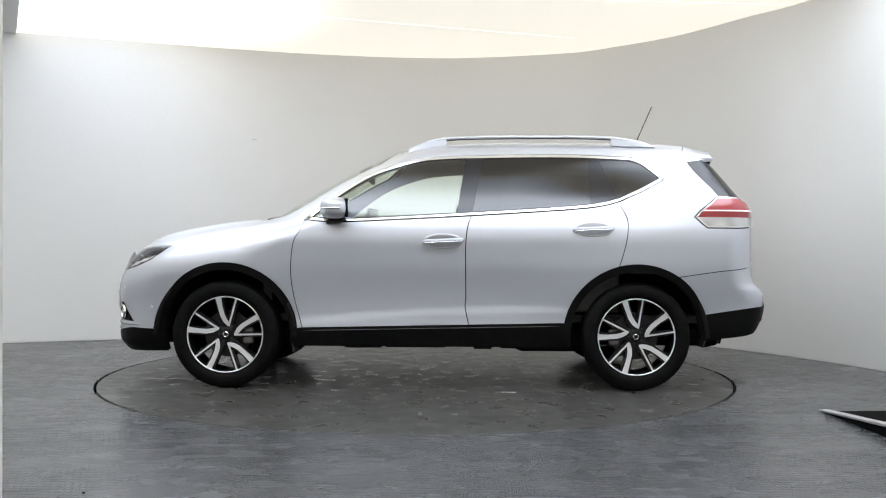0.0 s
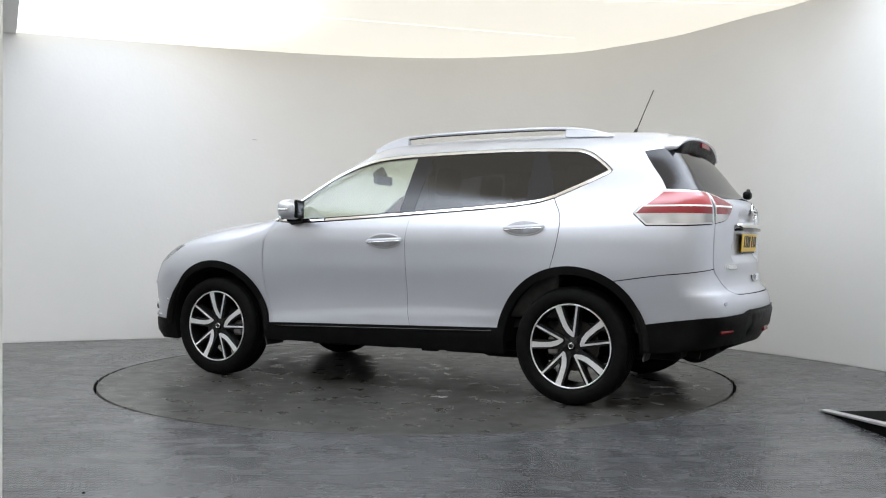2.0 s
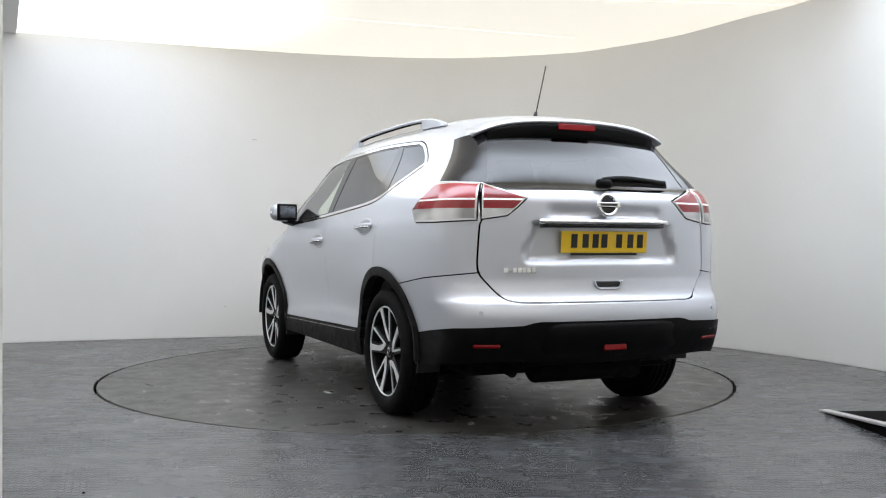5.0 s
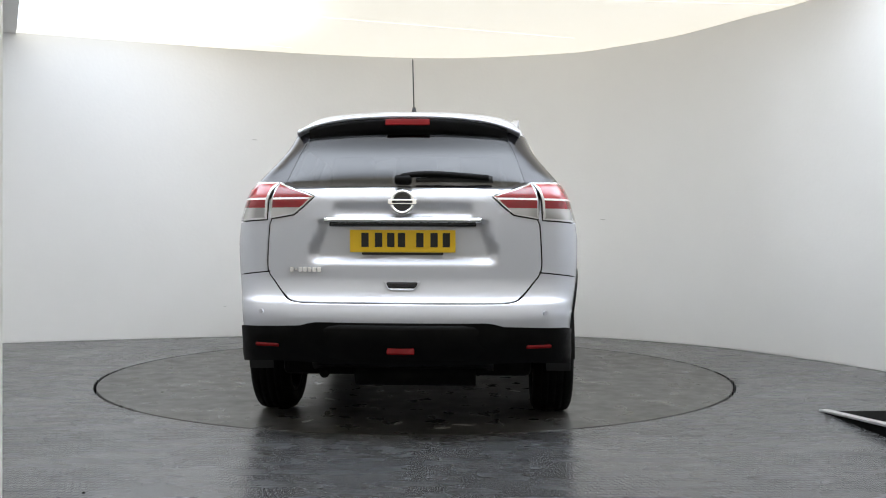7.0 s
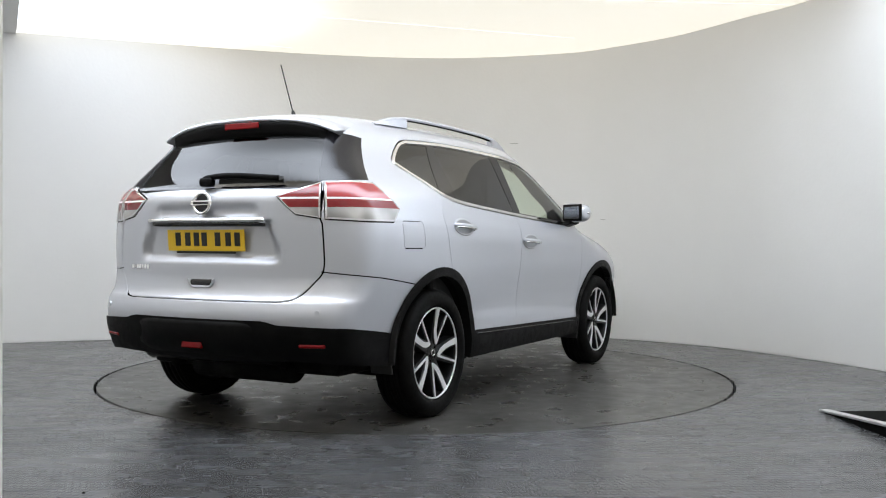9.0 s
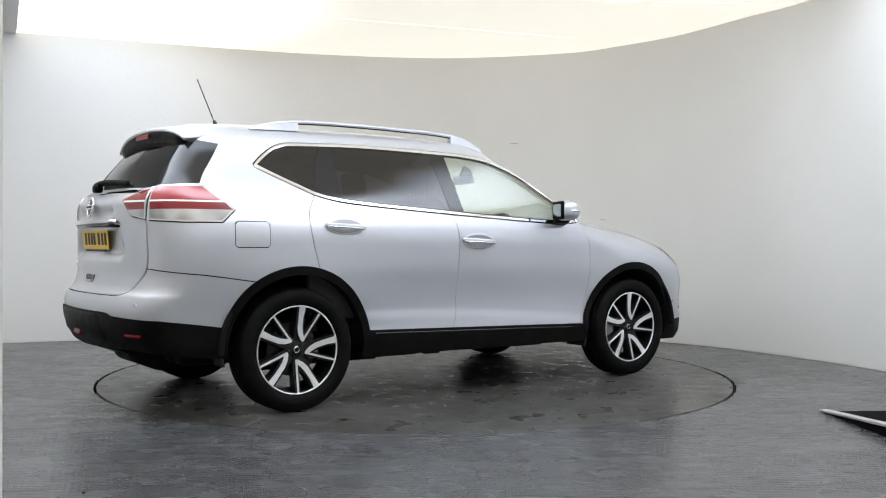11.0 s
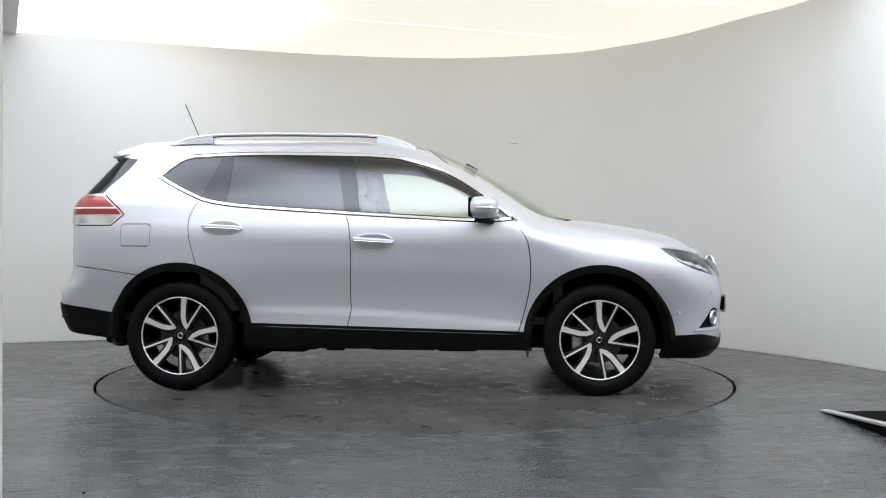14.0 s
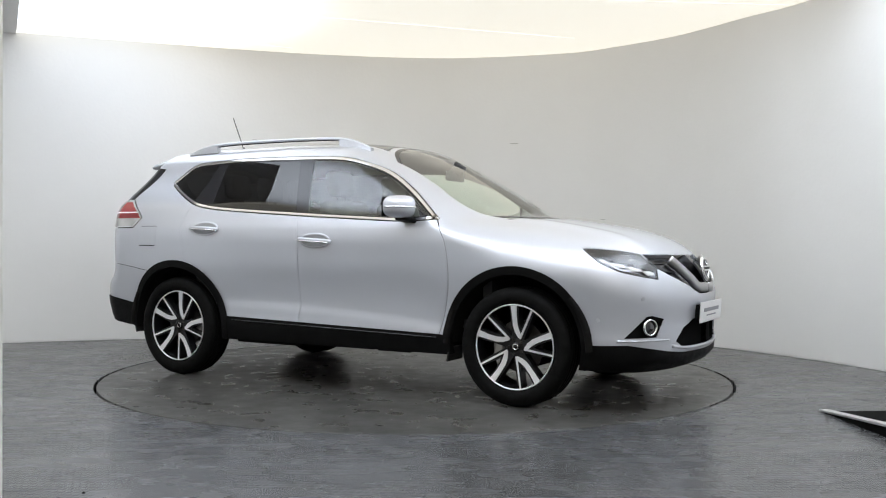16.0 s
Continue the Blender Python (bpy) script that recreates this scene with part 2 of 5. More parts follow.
def ring_normals(curve):
    d = np.roll(curve, -1, 0) - np.roll(curve, 1, 0)
    n = np.stack([-d[:, 1], d[:, 0]], 1)
    n /= np.linalg.norm(n, axis=1)[:, None]
    return n     # outwards, for a loop that runs clockwise


def build_booth():
    n = len(LOW)
    rows = []
    for t in (0.0, 0.002, 0.125, 0.25, 0.375, 0.5, 0.625, 0.75, 0.875, 0.998, 1.0):
        rows.append(np.c_[LOW * (1 - t) + HIGH * t, np.full(n, CEIL * t)])
    outer = [np.c_[LOW + ring_normals(LOW) * 0.12, np.zeros(n)], np.c_[HIGH + ring_normals(HIGH) * 0.12, np.full(n, CEIL)]]
    verts = np.concatenate(rows + outer[::-1])
    m = len(rows) + 2
    faces = [(k % m * n + i, k % m * n + (i + 1) % n, (k + 1) % m * n + (i + 1) % n, (k + 1) % m * n + i) for k in range(m) for i in range(n)]
    wall = new("wall_round", mesh_of("wall_round", verts, faces, WALL, True))
    tagged(wall, "curved smooth white-painted booth wall", "wall", kind="structure")
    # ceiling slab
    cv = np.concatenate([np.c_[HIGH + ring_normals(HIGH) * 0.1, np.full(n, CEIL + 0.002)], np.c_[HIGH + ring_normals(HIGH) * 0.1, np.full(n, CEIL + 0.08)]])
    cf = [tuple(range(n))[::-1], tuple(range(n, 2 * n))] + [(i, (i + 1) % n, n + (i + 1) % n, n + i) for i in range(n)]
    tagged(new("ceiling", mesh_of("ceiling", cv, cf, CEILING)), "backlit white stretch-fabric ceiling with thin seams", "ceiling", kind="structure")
    # floor sheet with a round hole for the turntable, and the pit under the gap
    k, rim = 180, RADIUS + 0.020
    fv, ff = [], []
    for i in range(k):
        a = 2 * math.pi * i / k
        c, s = math.cos(a), math.sin(a)
        far = min(8.0 / max(abs(c), 1e-6), 10.0 / max(abs(s), 1e-6))
        for r in (rim, rim + 0.02, rim + 0.6, far):
            fv.append((r * c, r * s, 0.0))
        fv.append((rim * c, rim * s, -0.08))
    for i in range(k):
        j = (i + 1) % k
        ff += [(i * 5 + q, i * 5 + q + 1, j * 5 + q + 1, j * 5 + q) for q in range(3)]
        ff.append((i * 5, j * 5, j * 5 + 4, i * 5 + 4))
    tagged(new("floor", mesh_of("floor", fv, ff, FLOOR)), "scuffed grey-painted tread plate floor with a satin sheen", "floor", kind="structure")


RADIUS = 2.237
FLECK = mottled(material("pale paint fleck", (0.4, 0.4, 0.4), 0.5), (0.22, 0.22, 0.22), (0.6, 0.6, 0.59), 60.0)
FLECKS = [(1.93, -0.12), (1.76, 0.29), (1.78, 0.43), (0.52, 0.14), (-0.44, 0.0), (-0.64, 0.88), (-1.2, 0.46), (-1.96, -0.37), (-2.05, -0.28), (-1.92, 0.47), (0.92, -0.73), (-0.8, -0.69), (1.75, -0.46), (0.76, -0.78), (-1.94, -0.03)]


def build_pit():
    tagged(part("pit", box(2 * RADIUS + 0.3, 2 * RADIUS + 0.3, 0.05, pose(0, 0, -0.12)), None, mat=DARK), "dark pit floor below the turntable", "pit", kind="structure")


def build_turntable():
    k = 180
    rings = (0.02, 0.8, 1.6, RADIUS - 0.003, RADIUS)
    verts, faces = [], []
    for i in range(k):
        a = 2 * math.pi * i / k
        for r, z in [(r, 0.0) for r in rings[:-1]] + [(RADIUS, -0.003), (RADIUS, -0.07)]:
            verts.append((r * math.cos(a), r * math.sin(a), z))
    m = len(rings) + 1
    for i in range(k):
        j = (i + 1) % k
        faces += [(i * m + q, i * m + q + 1, j * m + q + 1, j * m + q) for q in range(m - 1)]
    faces.append(tuple(i * m for i in range(k)))
    table = new("turntable", mesh_of("turntable", verts, faces, TABLE))
    for k, (x, y) in enumerate(FLECKS):
        bm = bmesh.new()
        n = 7
        ring = [bm.verts.new(((0.035 + 0.03 * random.random()) * math.cos(6.283 * i / n), (0.012 + 0.010 * random.random()) * math.sin(6.283 * i / n), 0.0)) for i in range(n)]
        bm.faces.new(ring)
        made = bmesh.ops.extrude_face_region(bm, geom=list(bm.faces))
        bmesh.ops.translate(bm, vec=(0, 0, 0.0015), verts=[v for v in made["geom"] if isinstance(v, bmesh.types.BMVert)])
        bmesh.ops.recalc_face_normals(bm, faces=bm.faces)
        part("paint_fleck", bm, table, "pale paint fleck", pose(x, y, 0.0005, 0, 0, 37 * k), FLECK)
    tagged(table, "large round grey-painted turntable set flush into the floor", "turntable")
    return table


def build_spot(x, z):
    """A small round lamp on the wall behind the camera: housing and glowing face."""
    y = -7.80
    spot = new("spot_lamp")
    spot.matrix_basis = pose(x, y, z, -80, 0, 0)
    part("housing", smooth_shade(rod(0.055, 0.07, 0.16, pose(0, 0, 0.08), 24)), spot, "white lamp housing", mat=WALL)
    part("bulb", smooth_shade(rod(0.058, 0.05, 0.02, pose(0, 0, 0.17), 24)), spot, "glowing round lamp face", mat=SPOT)
    part("bracket", box(0.05, 0.05, 0.30, pose(0, 0, -0.10), 0.006), spot, "white wall bracket", mat=WALL)
    return tagged(spot, "small round white spot lamp glowing on the wall", "spot lamp", "spot lamps in a row")


def build_border():
    """The plain board at the fabric's edge."""
    d = math.degrees(math.atan2(1.04, -0.46))
    border = part("ceiling_border", box(3.6, 1.0, 0.012, pose(0, 0.5, 0), 0.004), None, mat=WALL)
    border.matrix_basis = pose(-3.45, 1.23, CEIL - 0.009, 0, 0, d)
    tagged(border, "plain white board edging the glowing ceiling", "ceiling", kind="structure")


def build_fittings():
    """Thin seams of the stretch ceiling, the aluminium-edged ramp and the jamb beside the camera."""
    def seam(a, b, w=0.004):
        d = Vector(b) - Vector(a)
        m = pose((a[0] + b[0]) / 2, (a[1] + b[1]) / 2, CEIL - 0.001, 0, 0, math.degrees(math.atan2(d.y, d.x)))
        tagged(part("trim_seam", box(d.length, w, 0.004, m), None, mat=CEILING), "thin white seam strip across the ceiling", "seam", kind="structure")
    for a, b in SEAMS:
        seam(a, b)
    ramp = new("floor_ramp")
    ramp.matrix_basis = pose(2.335, -1.60, 0.0, 0, 0, RAMP_TURN)
    tagged(ramp, "low dark floor ramp with a bright aluminium edge strip", "ramp")
    verts = [(0, 0, 0.004), (1.4, 0, 0.105), (1.4, 0.8, 0.105), (0, 0.8, 0.004), (0, 0, 0.0), (1.4, 0, 0.0), (1.4, 0.8, 0.0), (0, 0.8, 0.0)]
    faces = [(0, 1, 2, 3), (4, 7, 6, 5), (0, 4, 5, 1), (1, 5, 6, 2), (2, 6, 7, 3), (3, 7, 4, 0)]
    part("ramp_body", mesh_of("ramp_body", verts, faces, DARK), ramp, "black ramp side")
    part("edge_strip", mesh_of("edge_strip", [(-0.012, -0.010, 0.002), (1.4, -0.010, 0.104), (1.4, -0.010, 0.116), (-0.012, -0.010, 0.012), (-0.012, 0.05, 0.002), (1.4, 0.05, 0.104), (1.4, 0.05, 0.116), (-0.012, 0.05, 0.012)],
         [(0, 1, 2, 3), (7, 6, 5, 4), (3, 2, 6, 7), (4, 5, 1, 0), (0, 3, 7, 4), (1, 5, 6, 2)], ALU), ramp, "bright aluminium edge strip")
    jamb = part("door_jamb", box(0.06, 0.10, CEIL, pose(0, 0, CEIL / 2), 0.006), None, mat=WALL)
    jamb.matrix_basis = pose(*JAMB, 0, 0, 0, 0)
    tagged(jamb, "white painted door jamb at the booth's mouth", "door frame", kind="structure")
    bolt = part("floor_bolt", smooth_shade(rod(0.007, 0.005, 0.006, pose(0, 0, 0.003), 12)), None, mat=DARK)
    bolt.matrix_basis = pose(-1.28, -3.33, 0.0)
    tagged(bolt, "small dark bolt head in the grey floor", "bolt")


def build_marks():
    """Faint scuffs on the round wall."""
    for x, y, z, w, turn in ((1.05, 3.0, 2.02, 0.10, 10), (-1.63, 2.74, 2.02, 0.05, 17), (1.9, 2.53, 1.21, 0.07, 33), (-1.95, 2.60, 0.31, 0.03, 17)):
        i = int(np.argmin((LOW[:, 0] - x) ** 2 + (LOW[:, 1] - y) ** 2))
        p = LOW[i] * (1 - z / CEIL) + HIGH[i] * z / CEIL
        n = ring_normals(LOW)[i]
        mark = part("scuff", box(w, 0.002, 0.005, None, 0.0008), None, mat=SCUFF)
        mark.matrix_basis = pose(p[0] - n[0] * 0.001, p[1] - n[1] * 0.001, z, 0, 0, math.degrees(math.atan2(n[1], n[0])) - 90)
        tagged(mark, "faint grey scuff on the white wall", "scuff", kind="structure")


SCUFF = material("grey scuff", (0.42, 0.41, 0.39), 0.7)
SEAMS = [((1.4, 0.66), (3.2, 0.77)), ((-1.2, 1.25), (1.5, 2.1)), ((-2.3, 2.13), (-1.3, 2.7))]
RAMP_TURN, JAMB = -88.5, (-0.908, -5.0)
build_booth()
build_border()
for x in (-2.7, -1.9, -1.1, 0.9, 1.7, 2.5):
    build_spot(x, 1.75)
build_fittings()
build_marks()
build_pit()
turntable = build_turntable()


# ---- shape of the car's body: x ahead, y to its left, z up; surface where shape(x, y, z) = 0 ----
def pchip(xs, ys):
    """A smooth curve through a few knots that does not overshoot."""
    xs, ys = np.array(xs, float), np.array(ys, float)
    h, d = np.diff(xs), np.diff(ys) / np.diff(xs)
    m = np.zeros_like(xs)
    m[0], m[-1] = d[0], d[-1]
    for i in range(1, len(xs) - 1):
        if d[i - 1] * d[i] > 0:
            w1, w2 = 2 * h[i] + h[i - 1], h[i] + 2 * h[i - 1]
            m[i] = (w1 + w2) / (w1 / d[i - 1] + w2 / d[i])

    def f(x):
        x = np.clip(x, xs[0], xs[-1])
        i = np.clip(np.searchsorted(xs, x) - 1, 0, len(h) - 1)
        t = (x - xs[i]) / h[i]
        return ((1 + 2 * t) * (1 - t) ** 2 * ys[i] + t * (1 - t) ** 2 * h[i] * m[i]
                + t * t * (3 - 2 * t) * ys[i + 1] + t * t * (t - 1) * h[i] * m[i + 1])
    return f


def step(a, b, x):
    t = np.clip((x - a) / (b - a), 0, 1)
    return t * t * (3 - 2 * t)


def smax(a, b, k):
    h = np.clip(0.5 + 0.5 * (a - b) / k, 0, 1)
    return b * (1 - h) + a * h + k * h * (1 - h)


crest = pchip((-2.5, -2.1, -1.8, -1.39, -0.55, -0.05, 0.2, 0.5, 0.72, 0.995, 1.12, 1.2, 1.4, 1.78, 1.94, 2.08, 2.23, 2.4),
              (1.60, 1.645, 1.672, 1.69, 1.692, 1.675, 1.64, 1.52, 1.405, 1.245, 1.165, 1.142, 1.122, 1.06, 1.015, 0.945, 0.84, 0.74))
drop = pchip((-2.2, -1.0, 0.0, 0.3, 0.9, 1.15, 1.6, 2.2), (0.10, 0.075, 0.075, 0.07, 0.05, 0.07, 0.10, 0.13))
flank = pchip((0.15, 0.22, 0.32, 0.40, 0.47, 0.55, 0.68, 0.85, 0.97, 1.05, 1.13, 1.35, 1.55, 1.64, 1.75),
              (0.80, 0.842, 0.862, 0.869, 0.866, 0.869, 0.882, 0.900, 0.905, 0.898, 0.878, 0.798, 0.712, 0.655, 0.56))
taper_low = pchip((-2.5, -2.1, -1.75, -1.3, -0.9, 1.2, 1.6, 1.95, 2.2, 2.4), (0.12, 0.045, 0.010, -0.004, 0.0, 0.0, 0.010, 0.045, 0.11, 0.2))
taper_high = pchip((-2.4, -2.0, -1.6, -1.1, -0.5, 0.3, 0.9, 1.3, 1.8, 2.4), (0.24, 0.14, 0.085, 0.035, 0.005, 0.0, 0.03, 0.06, 0.12, 0.25))
tail = pchip((0.15, 0.3, 0.42, 0.52, 0.60, 0.66, 0.71, 0.80, 1.0, 1.17, 1.235, 1.27, 1.45, 1.6, 1.75),
             (-2.14, -2.22, -2.295, -2.33, -2.335, -2.32, -2.275, -2.255, -2.255, -2.25, -2.215, -2.165, -2.012, -1.888, -1.78))
nose = pchip((0.15, 0.24, 0.30, 0.36, 0.5, 0.65, 0.8, 0.9, 0.98, 1.1), (2.11, 2.20, 2.25, 2.255, 2.255, 2.265, 2.24, 2.195, 2.13, 1.96))


def bump(x, c, w):
    return np.exp(-((x - c) / w) ** 2)


def shape(x, y, z):
    a = np.abs(y)
    up = step(1.2, 1.5, z)
    # flanks: barrel section, taper in plan, swollen wings over the wheels, dished lower doors
    w = flank(z) - taper_low(x) * (1 - up) - taper_high(x) * up
    w = w + 0.022 * (bump(x, 1.38, 0.42) + bump(x, -1.4, 0.46)) * bump(z, 0.72, 0.26)
    w = w - 0.006 * bump(z, 0.64, 0.13) * step(0.95, 0.5, np.abs(x - 0.05))
    w = w + 0.005 * bump(z, 1.0 + 0.02 * np.clip(-x, -1, 1.5), 0.08) * step(1.9, 1.2, np.abs(x + 0.2))
    low = 0.505 - 0.05 * x - 0.03 * x * x
    w = w + 0.007 * step(0.040, -0.030, z - low) * step(1.05, 0.80, np.abs(x - 0.02))
    side = a - w
    # top: bonnet, windscreen and roof in one sweep; the screen bows back to the sides
    bow = 0.30 * step(1.25, 0.9, x) * step(-0.1, 0.25, x)
    t = crest(x + bow * a * a) - drop(x) * (a / 0.75) ** 2.4
    t = t + 0.012 * bump(a, 0.47, 0.07) * step(1.05, 1.3, x) * step(2.2, 1.8, x)
    top = z - t
    # tail with its number plate recess, and nose
    r = tail(z) + 0.17 * a * a + 0.12 * a ** 4 * step(1.35, 1.2, z)
    half = 0.40 + 0.05 * step(1.06, 0.90, z)
    r = r + 0.038 * step(half + 0.035, half - 0.035, a) * step(0.848, 0.905, z) * step(1.085, 1.062, z)
    r = r + 0.018 * step(0.36, 0.31, a) * step(1.085, 1.10, z) * step(1.17, 1.13, z)
    back = r - x
    n = nose(z) - 0.26 * a * a - 0.16 * a ** 4
    ahead = x - n
    ends = smax(back, ahead, 0.02)
    k = 0.11 + 0.05 * step(0, 1, x)
    return smax(smax(side, ends, k), top, 0.075 + 0.11 * step(0.85, 1.3, x))


# ---- the car's skin: a flat chart wound round the body, cut along every joint and then laid on the shape ----
FAN_R, FAN_F, FAN_Y, FAN_K = -1.6, 1.5, 0.3, 0.55
QUARTER = FAN_K * math.pi / 2


def u_of(x, y=0.9):
    if FAN_R <= x <= FAN_F:
        return x
    far, sign, edge = (x - FAN_F, 1, FAN_F) if x > FAN_F else (FAN_R - x, -1, FAN_R)
    if y > FAN_Y:
        return edge + sign * FAN_K * math.atan2(far, y - FAN_Y)
    return edge + sign * (QUARTER + FAN_Y - y)


def root(f, lo, hi):
    for _ in range(36):
        mid = (lo + hi) / 2
        inside = f(mid) < 0
        lo, hi = np.where(inside, mid, lo), np.where(inside, hi, mid)
    return (lo + hi) / 2


def wrap(u, z):
    """Chart to space: along y on the flanks, fanned round the corners, along x at nose and tail."""
    u, z = np.asarray(u, float), np.asarray(z, float)
    ox = np.clip(u, FAN_R, FAN_F)
    over = np.where(u > FAN_F, u - FAN_F, np.where(u < FAN_R, FAN_R - u, 0))
    a = np.minimum(over / FAN_K, math.pi / 2)
    oy = FAN_Y - np.maximum(over - QUARTER, 0)
    dx, dy = np.sin(a) * np.sign(u), np.cos(a)
    d = root(lambda k: shape(ox + dx * k, oy + dy * k, z), np.zeros_like(u), np.full_like(u, 1.4))
    return np.stack([ox + dx * d, oy + dy * d, z], 1)


def drape(x, y):
    """The top seen from above, to space."""
    z = root(lambda k: shape(x, y, k), np.full_like(x, 0.55), np.full_like(x, 2.0))
    return np.stack([x, y, z], 1)


def normals_at(p):
    e = 0.004
    g = np.stack([shape(*(p + d).T) - shape(*(p - d).T) for d in np.eye(3) * e], 1)
    return g / np.linalg.norm(g, axis=1)[:, None]


def inside(poly, pts):
    x, y = pts[:, 0], pts[:, 1]
    hit = np.zeros(len(pts), bool)
    a = np.asarray(poly)
    for (x1, y1), (x2, y2) in zip(a, np.roll(a, -1, 0)):
        if y1 != y2:
            hit ^= ((y1 > y) != (y2 > y)) & (x < (x2 - x1) * (y - y1) / (y2 - y1) + x1)
    return hit


def resample(line, gap, loop):
    a = np.asarray(line, float)
    if loop:
        a = np.concatenate([a, a[:1]])
    out = []
    for p, q in zip(a[:-1], a[1:]):
        n = max(1, int(math.ceil(np.linalg.norm(q - p) / gap)))
        out += [p + (q - p) * k / n for k in range(n)]
    if not loop:
        out.append(a[-1])
    return np.array(out)


def shifted(line, d, loop=False):
    a = np.asarray(line, float)
    if loop:
        t = np.roll(a, -1, 0) - np.roll(a, 1, 0)
    else:
        t = np.gradient(a, axis=0)
    n = np.stack([-t[:, 1], t[:, 0]], 1)
    return a + d * n / np.maximum(np.linalg.norm(n, axis=1)[:, None], 1e-9)


def band(line, half=0.0032, loop=False):
    """A joint: a narrow closed strip along a line."""
    a = resample(line, 0.02, loop)
    if loop:
        l, r = shifted(a, half, True), shifted(a, -half, True)
        return np.concatenate([l, l[:1], r[:1], r[::-1]])
    return np.concatenate([shifted(a, half), shifted(a, -half)[::-1]])


def chart(u0, u1, z0, z1, gap, outlines):
    """Triangles of a rectangle of the chart that keep to every outline."""
    from mathutils.geometry import delaunay_2d_cdt
    gu, gz = np.meshgrid(np.arange(u0, u1 + 1e-6, gap), np.arange(z0, z1 + 1e-6, gap))
    grid = np.stack([gu.ravel(), gz.ravel()], 1)
    lines = [resample(o, 0.014, True) for o in outlines]
    marks = np.concatenate(lines)
    cells = {}
    for m in marks:
        cells.setdefault((int(m[0] // 0.02), int(m[1] // 0.02)), []).append(m)
    keep = []
    for g in grid:
        i, j = int(g[0] // 0.02), int(g[1] // 0.02)
        near = [m for di in (-1, 0, 1) for dj in (-1, 0, 1) for m in cells.get((i + di, j + dj), ())]
        if not near or min((m[0] - g[0]) ** 2 + (m[1] - g[1]) ** 2 for m in near) > 0.008 ** 2:
            keep.append(g)
    verts, edges = [Vector(p) for p in keep], []
    for l in lines:
        b = len(verts)
        verts += [Vector(p) for p in l]
        edges += [(b + k, b + (k + 1) % len(l)) for k in range(len(l))]
    v, _, f, *_ = delaunay_2d_cdt(verts, edges, [], 0, 1e-5)
    return np.array([tuple(p) for p in v]), np.array([tuple(t) for t in f if len(t) == 3])


def panel(name, pts, nrm, tris, mat, parent, side=1, offset=0.0, rim=0.008, label=""):
    """One skin part: its triangles, lifted by offset, with an edge turned inwards; side -1 mirrors it."""
    used, inv = np.unique(tris, return_inverse=True)
    t = inv.reshape(-1, 3)
    p, n = pts[used] + nrm[used] * offset, nrm[used]
    count = {}
    for a, b, c in t:
        for e in ((a, b), (b, c), (c, a)):
            count[e] = count.get(e, 0) + 1
    border = [e for e in count if (e[1], e[0]) not in count]
    verts, faces, vn = [p], [tuple(x) for x in t], [n]
    if rim and border:
        ids = sorted({i for e in border for i in e})
        k = {i: j for j, i in enumerate(ids)}
        b = len(p)
        verts += [p[ids], p[ids] - n[ids] * rim]
        vn += [n[ids], n[ids]]
        faces += [(b + k[e[1]], b + k[e[0]], b + len(ids) + k[e[0]], b + len(ids) + k[e[1]]) for e in border]
    v, m = np.concatenate(verts), np.concatenate(vn)
    if side < 0:
        v, m = v * (1, -1, 1), m * (1, -1, 1)
        faces = [f[::-1] for f in faces]
    me = mesh_of(name, v, faces, mat, True)
    me.normals_split_custom_set_from_vertices([tuple(x) for x in m])
    return part(name, me, parent, label)


def P(*points):
    """Chart points from (x, z) on the flank or (x, y, z) anywhere."""
    return [(u_of(p[0]), p[1]) if len(p) == 2 else (u_of(p[0], p[1]), p[2]) for p in points]


END_F, END_R = u_of(2.3, 0.0), u_of(-2.3, 0.0)
WHEEL_X, ARCH_Z = 1.3525, 0.352
edge_knots = P((-2.3, 0.0, 1.60), (-2.0, 0.5, 1.595), (-1.65, 1.60), (-1.3, 1.618), (-0.6, 1.622), (-0.2, 1.612), (0.1, 1.582), (0.347, 1.505), (0.661, 1.345),
               (0.85, 1.225), (1.0, 1.15), (1.13, 1.122), (1.303, 1.085), (1.458, 1.055), (1.747, 0.81, 0.948), (1.829, 0.756, 0.948), (1.972, 0.68, 0.932),
               (2.077, 0.592, 0.913), (2.15, 0.43, 0.912), (2.3, 0.0, 0.905))
top_edge = pchip([k[0] for k in edge_knots], [k[1] for k in edge_knots])
low_knots = P((-2.3, 0.0, 0.37), (-2.2, 0.6, 0.385), (-1.85, 0.88, 0.34), (-0.9, 0.285), (0.9, 0.285), (1.75, 0.245), (2.1, 0.6, 0.235), (2.3, 0.0, 0.25))
low_edge = pchip([k[0] for k in low_knots], [k[1] for k in low_knots])


def circle(x, z, r, n=72):
    return [(x + r * math.cos(2 * math.pi * i / n), z + r * math.sin(2 * math.pi * i / n)) for i in range(n)]


DLO = np.concatenate([spline([(0.835, 1.116), (0.6, 1.102), (0.2, 1.12), (-0.27, 1.146), (-0.885, 1.186), (-1.12, 1.212), (-1.243, 1.243)], 6)[:-1],
                      spline([(-1.243, 1.243), (-1.40, 1.315), (-1.515, 1.375), (-1.552, 1.402), (-1.53, 1.435), (-1.42, 1.52), (-1.34, 1.549)], 6)[:-1],
                      spline([(-1.34, 1.549), (-0.9, 1.564), (-0.29, 1.555), (-0.05, 1.545), (0.14, 1.517), (0.393, 1.433), (0.622, 1.290), (0.835, 1.116)], 6)[:-1]])
if np.sum(DLO[:, 0] * np.roll(DLO[:, 1], -1) - np.roll(DLO[:, 0], -1) * DLO[:, 1]) < 0:
    DLO = DLO[::-1]
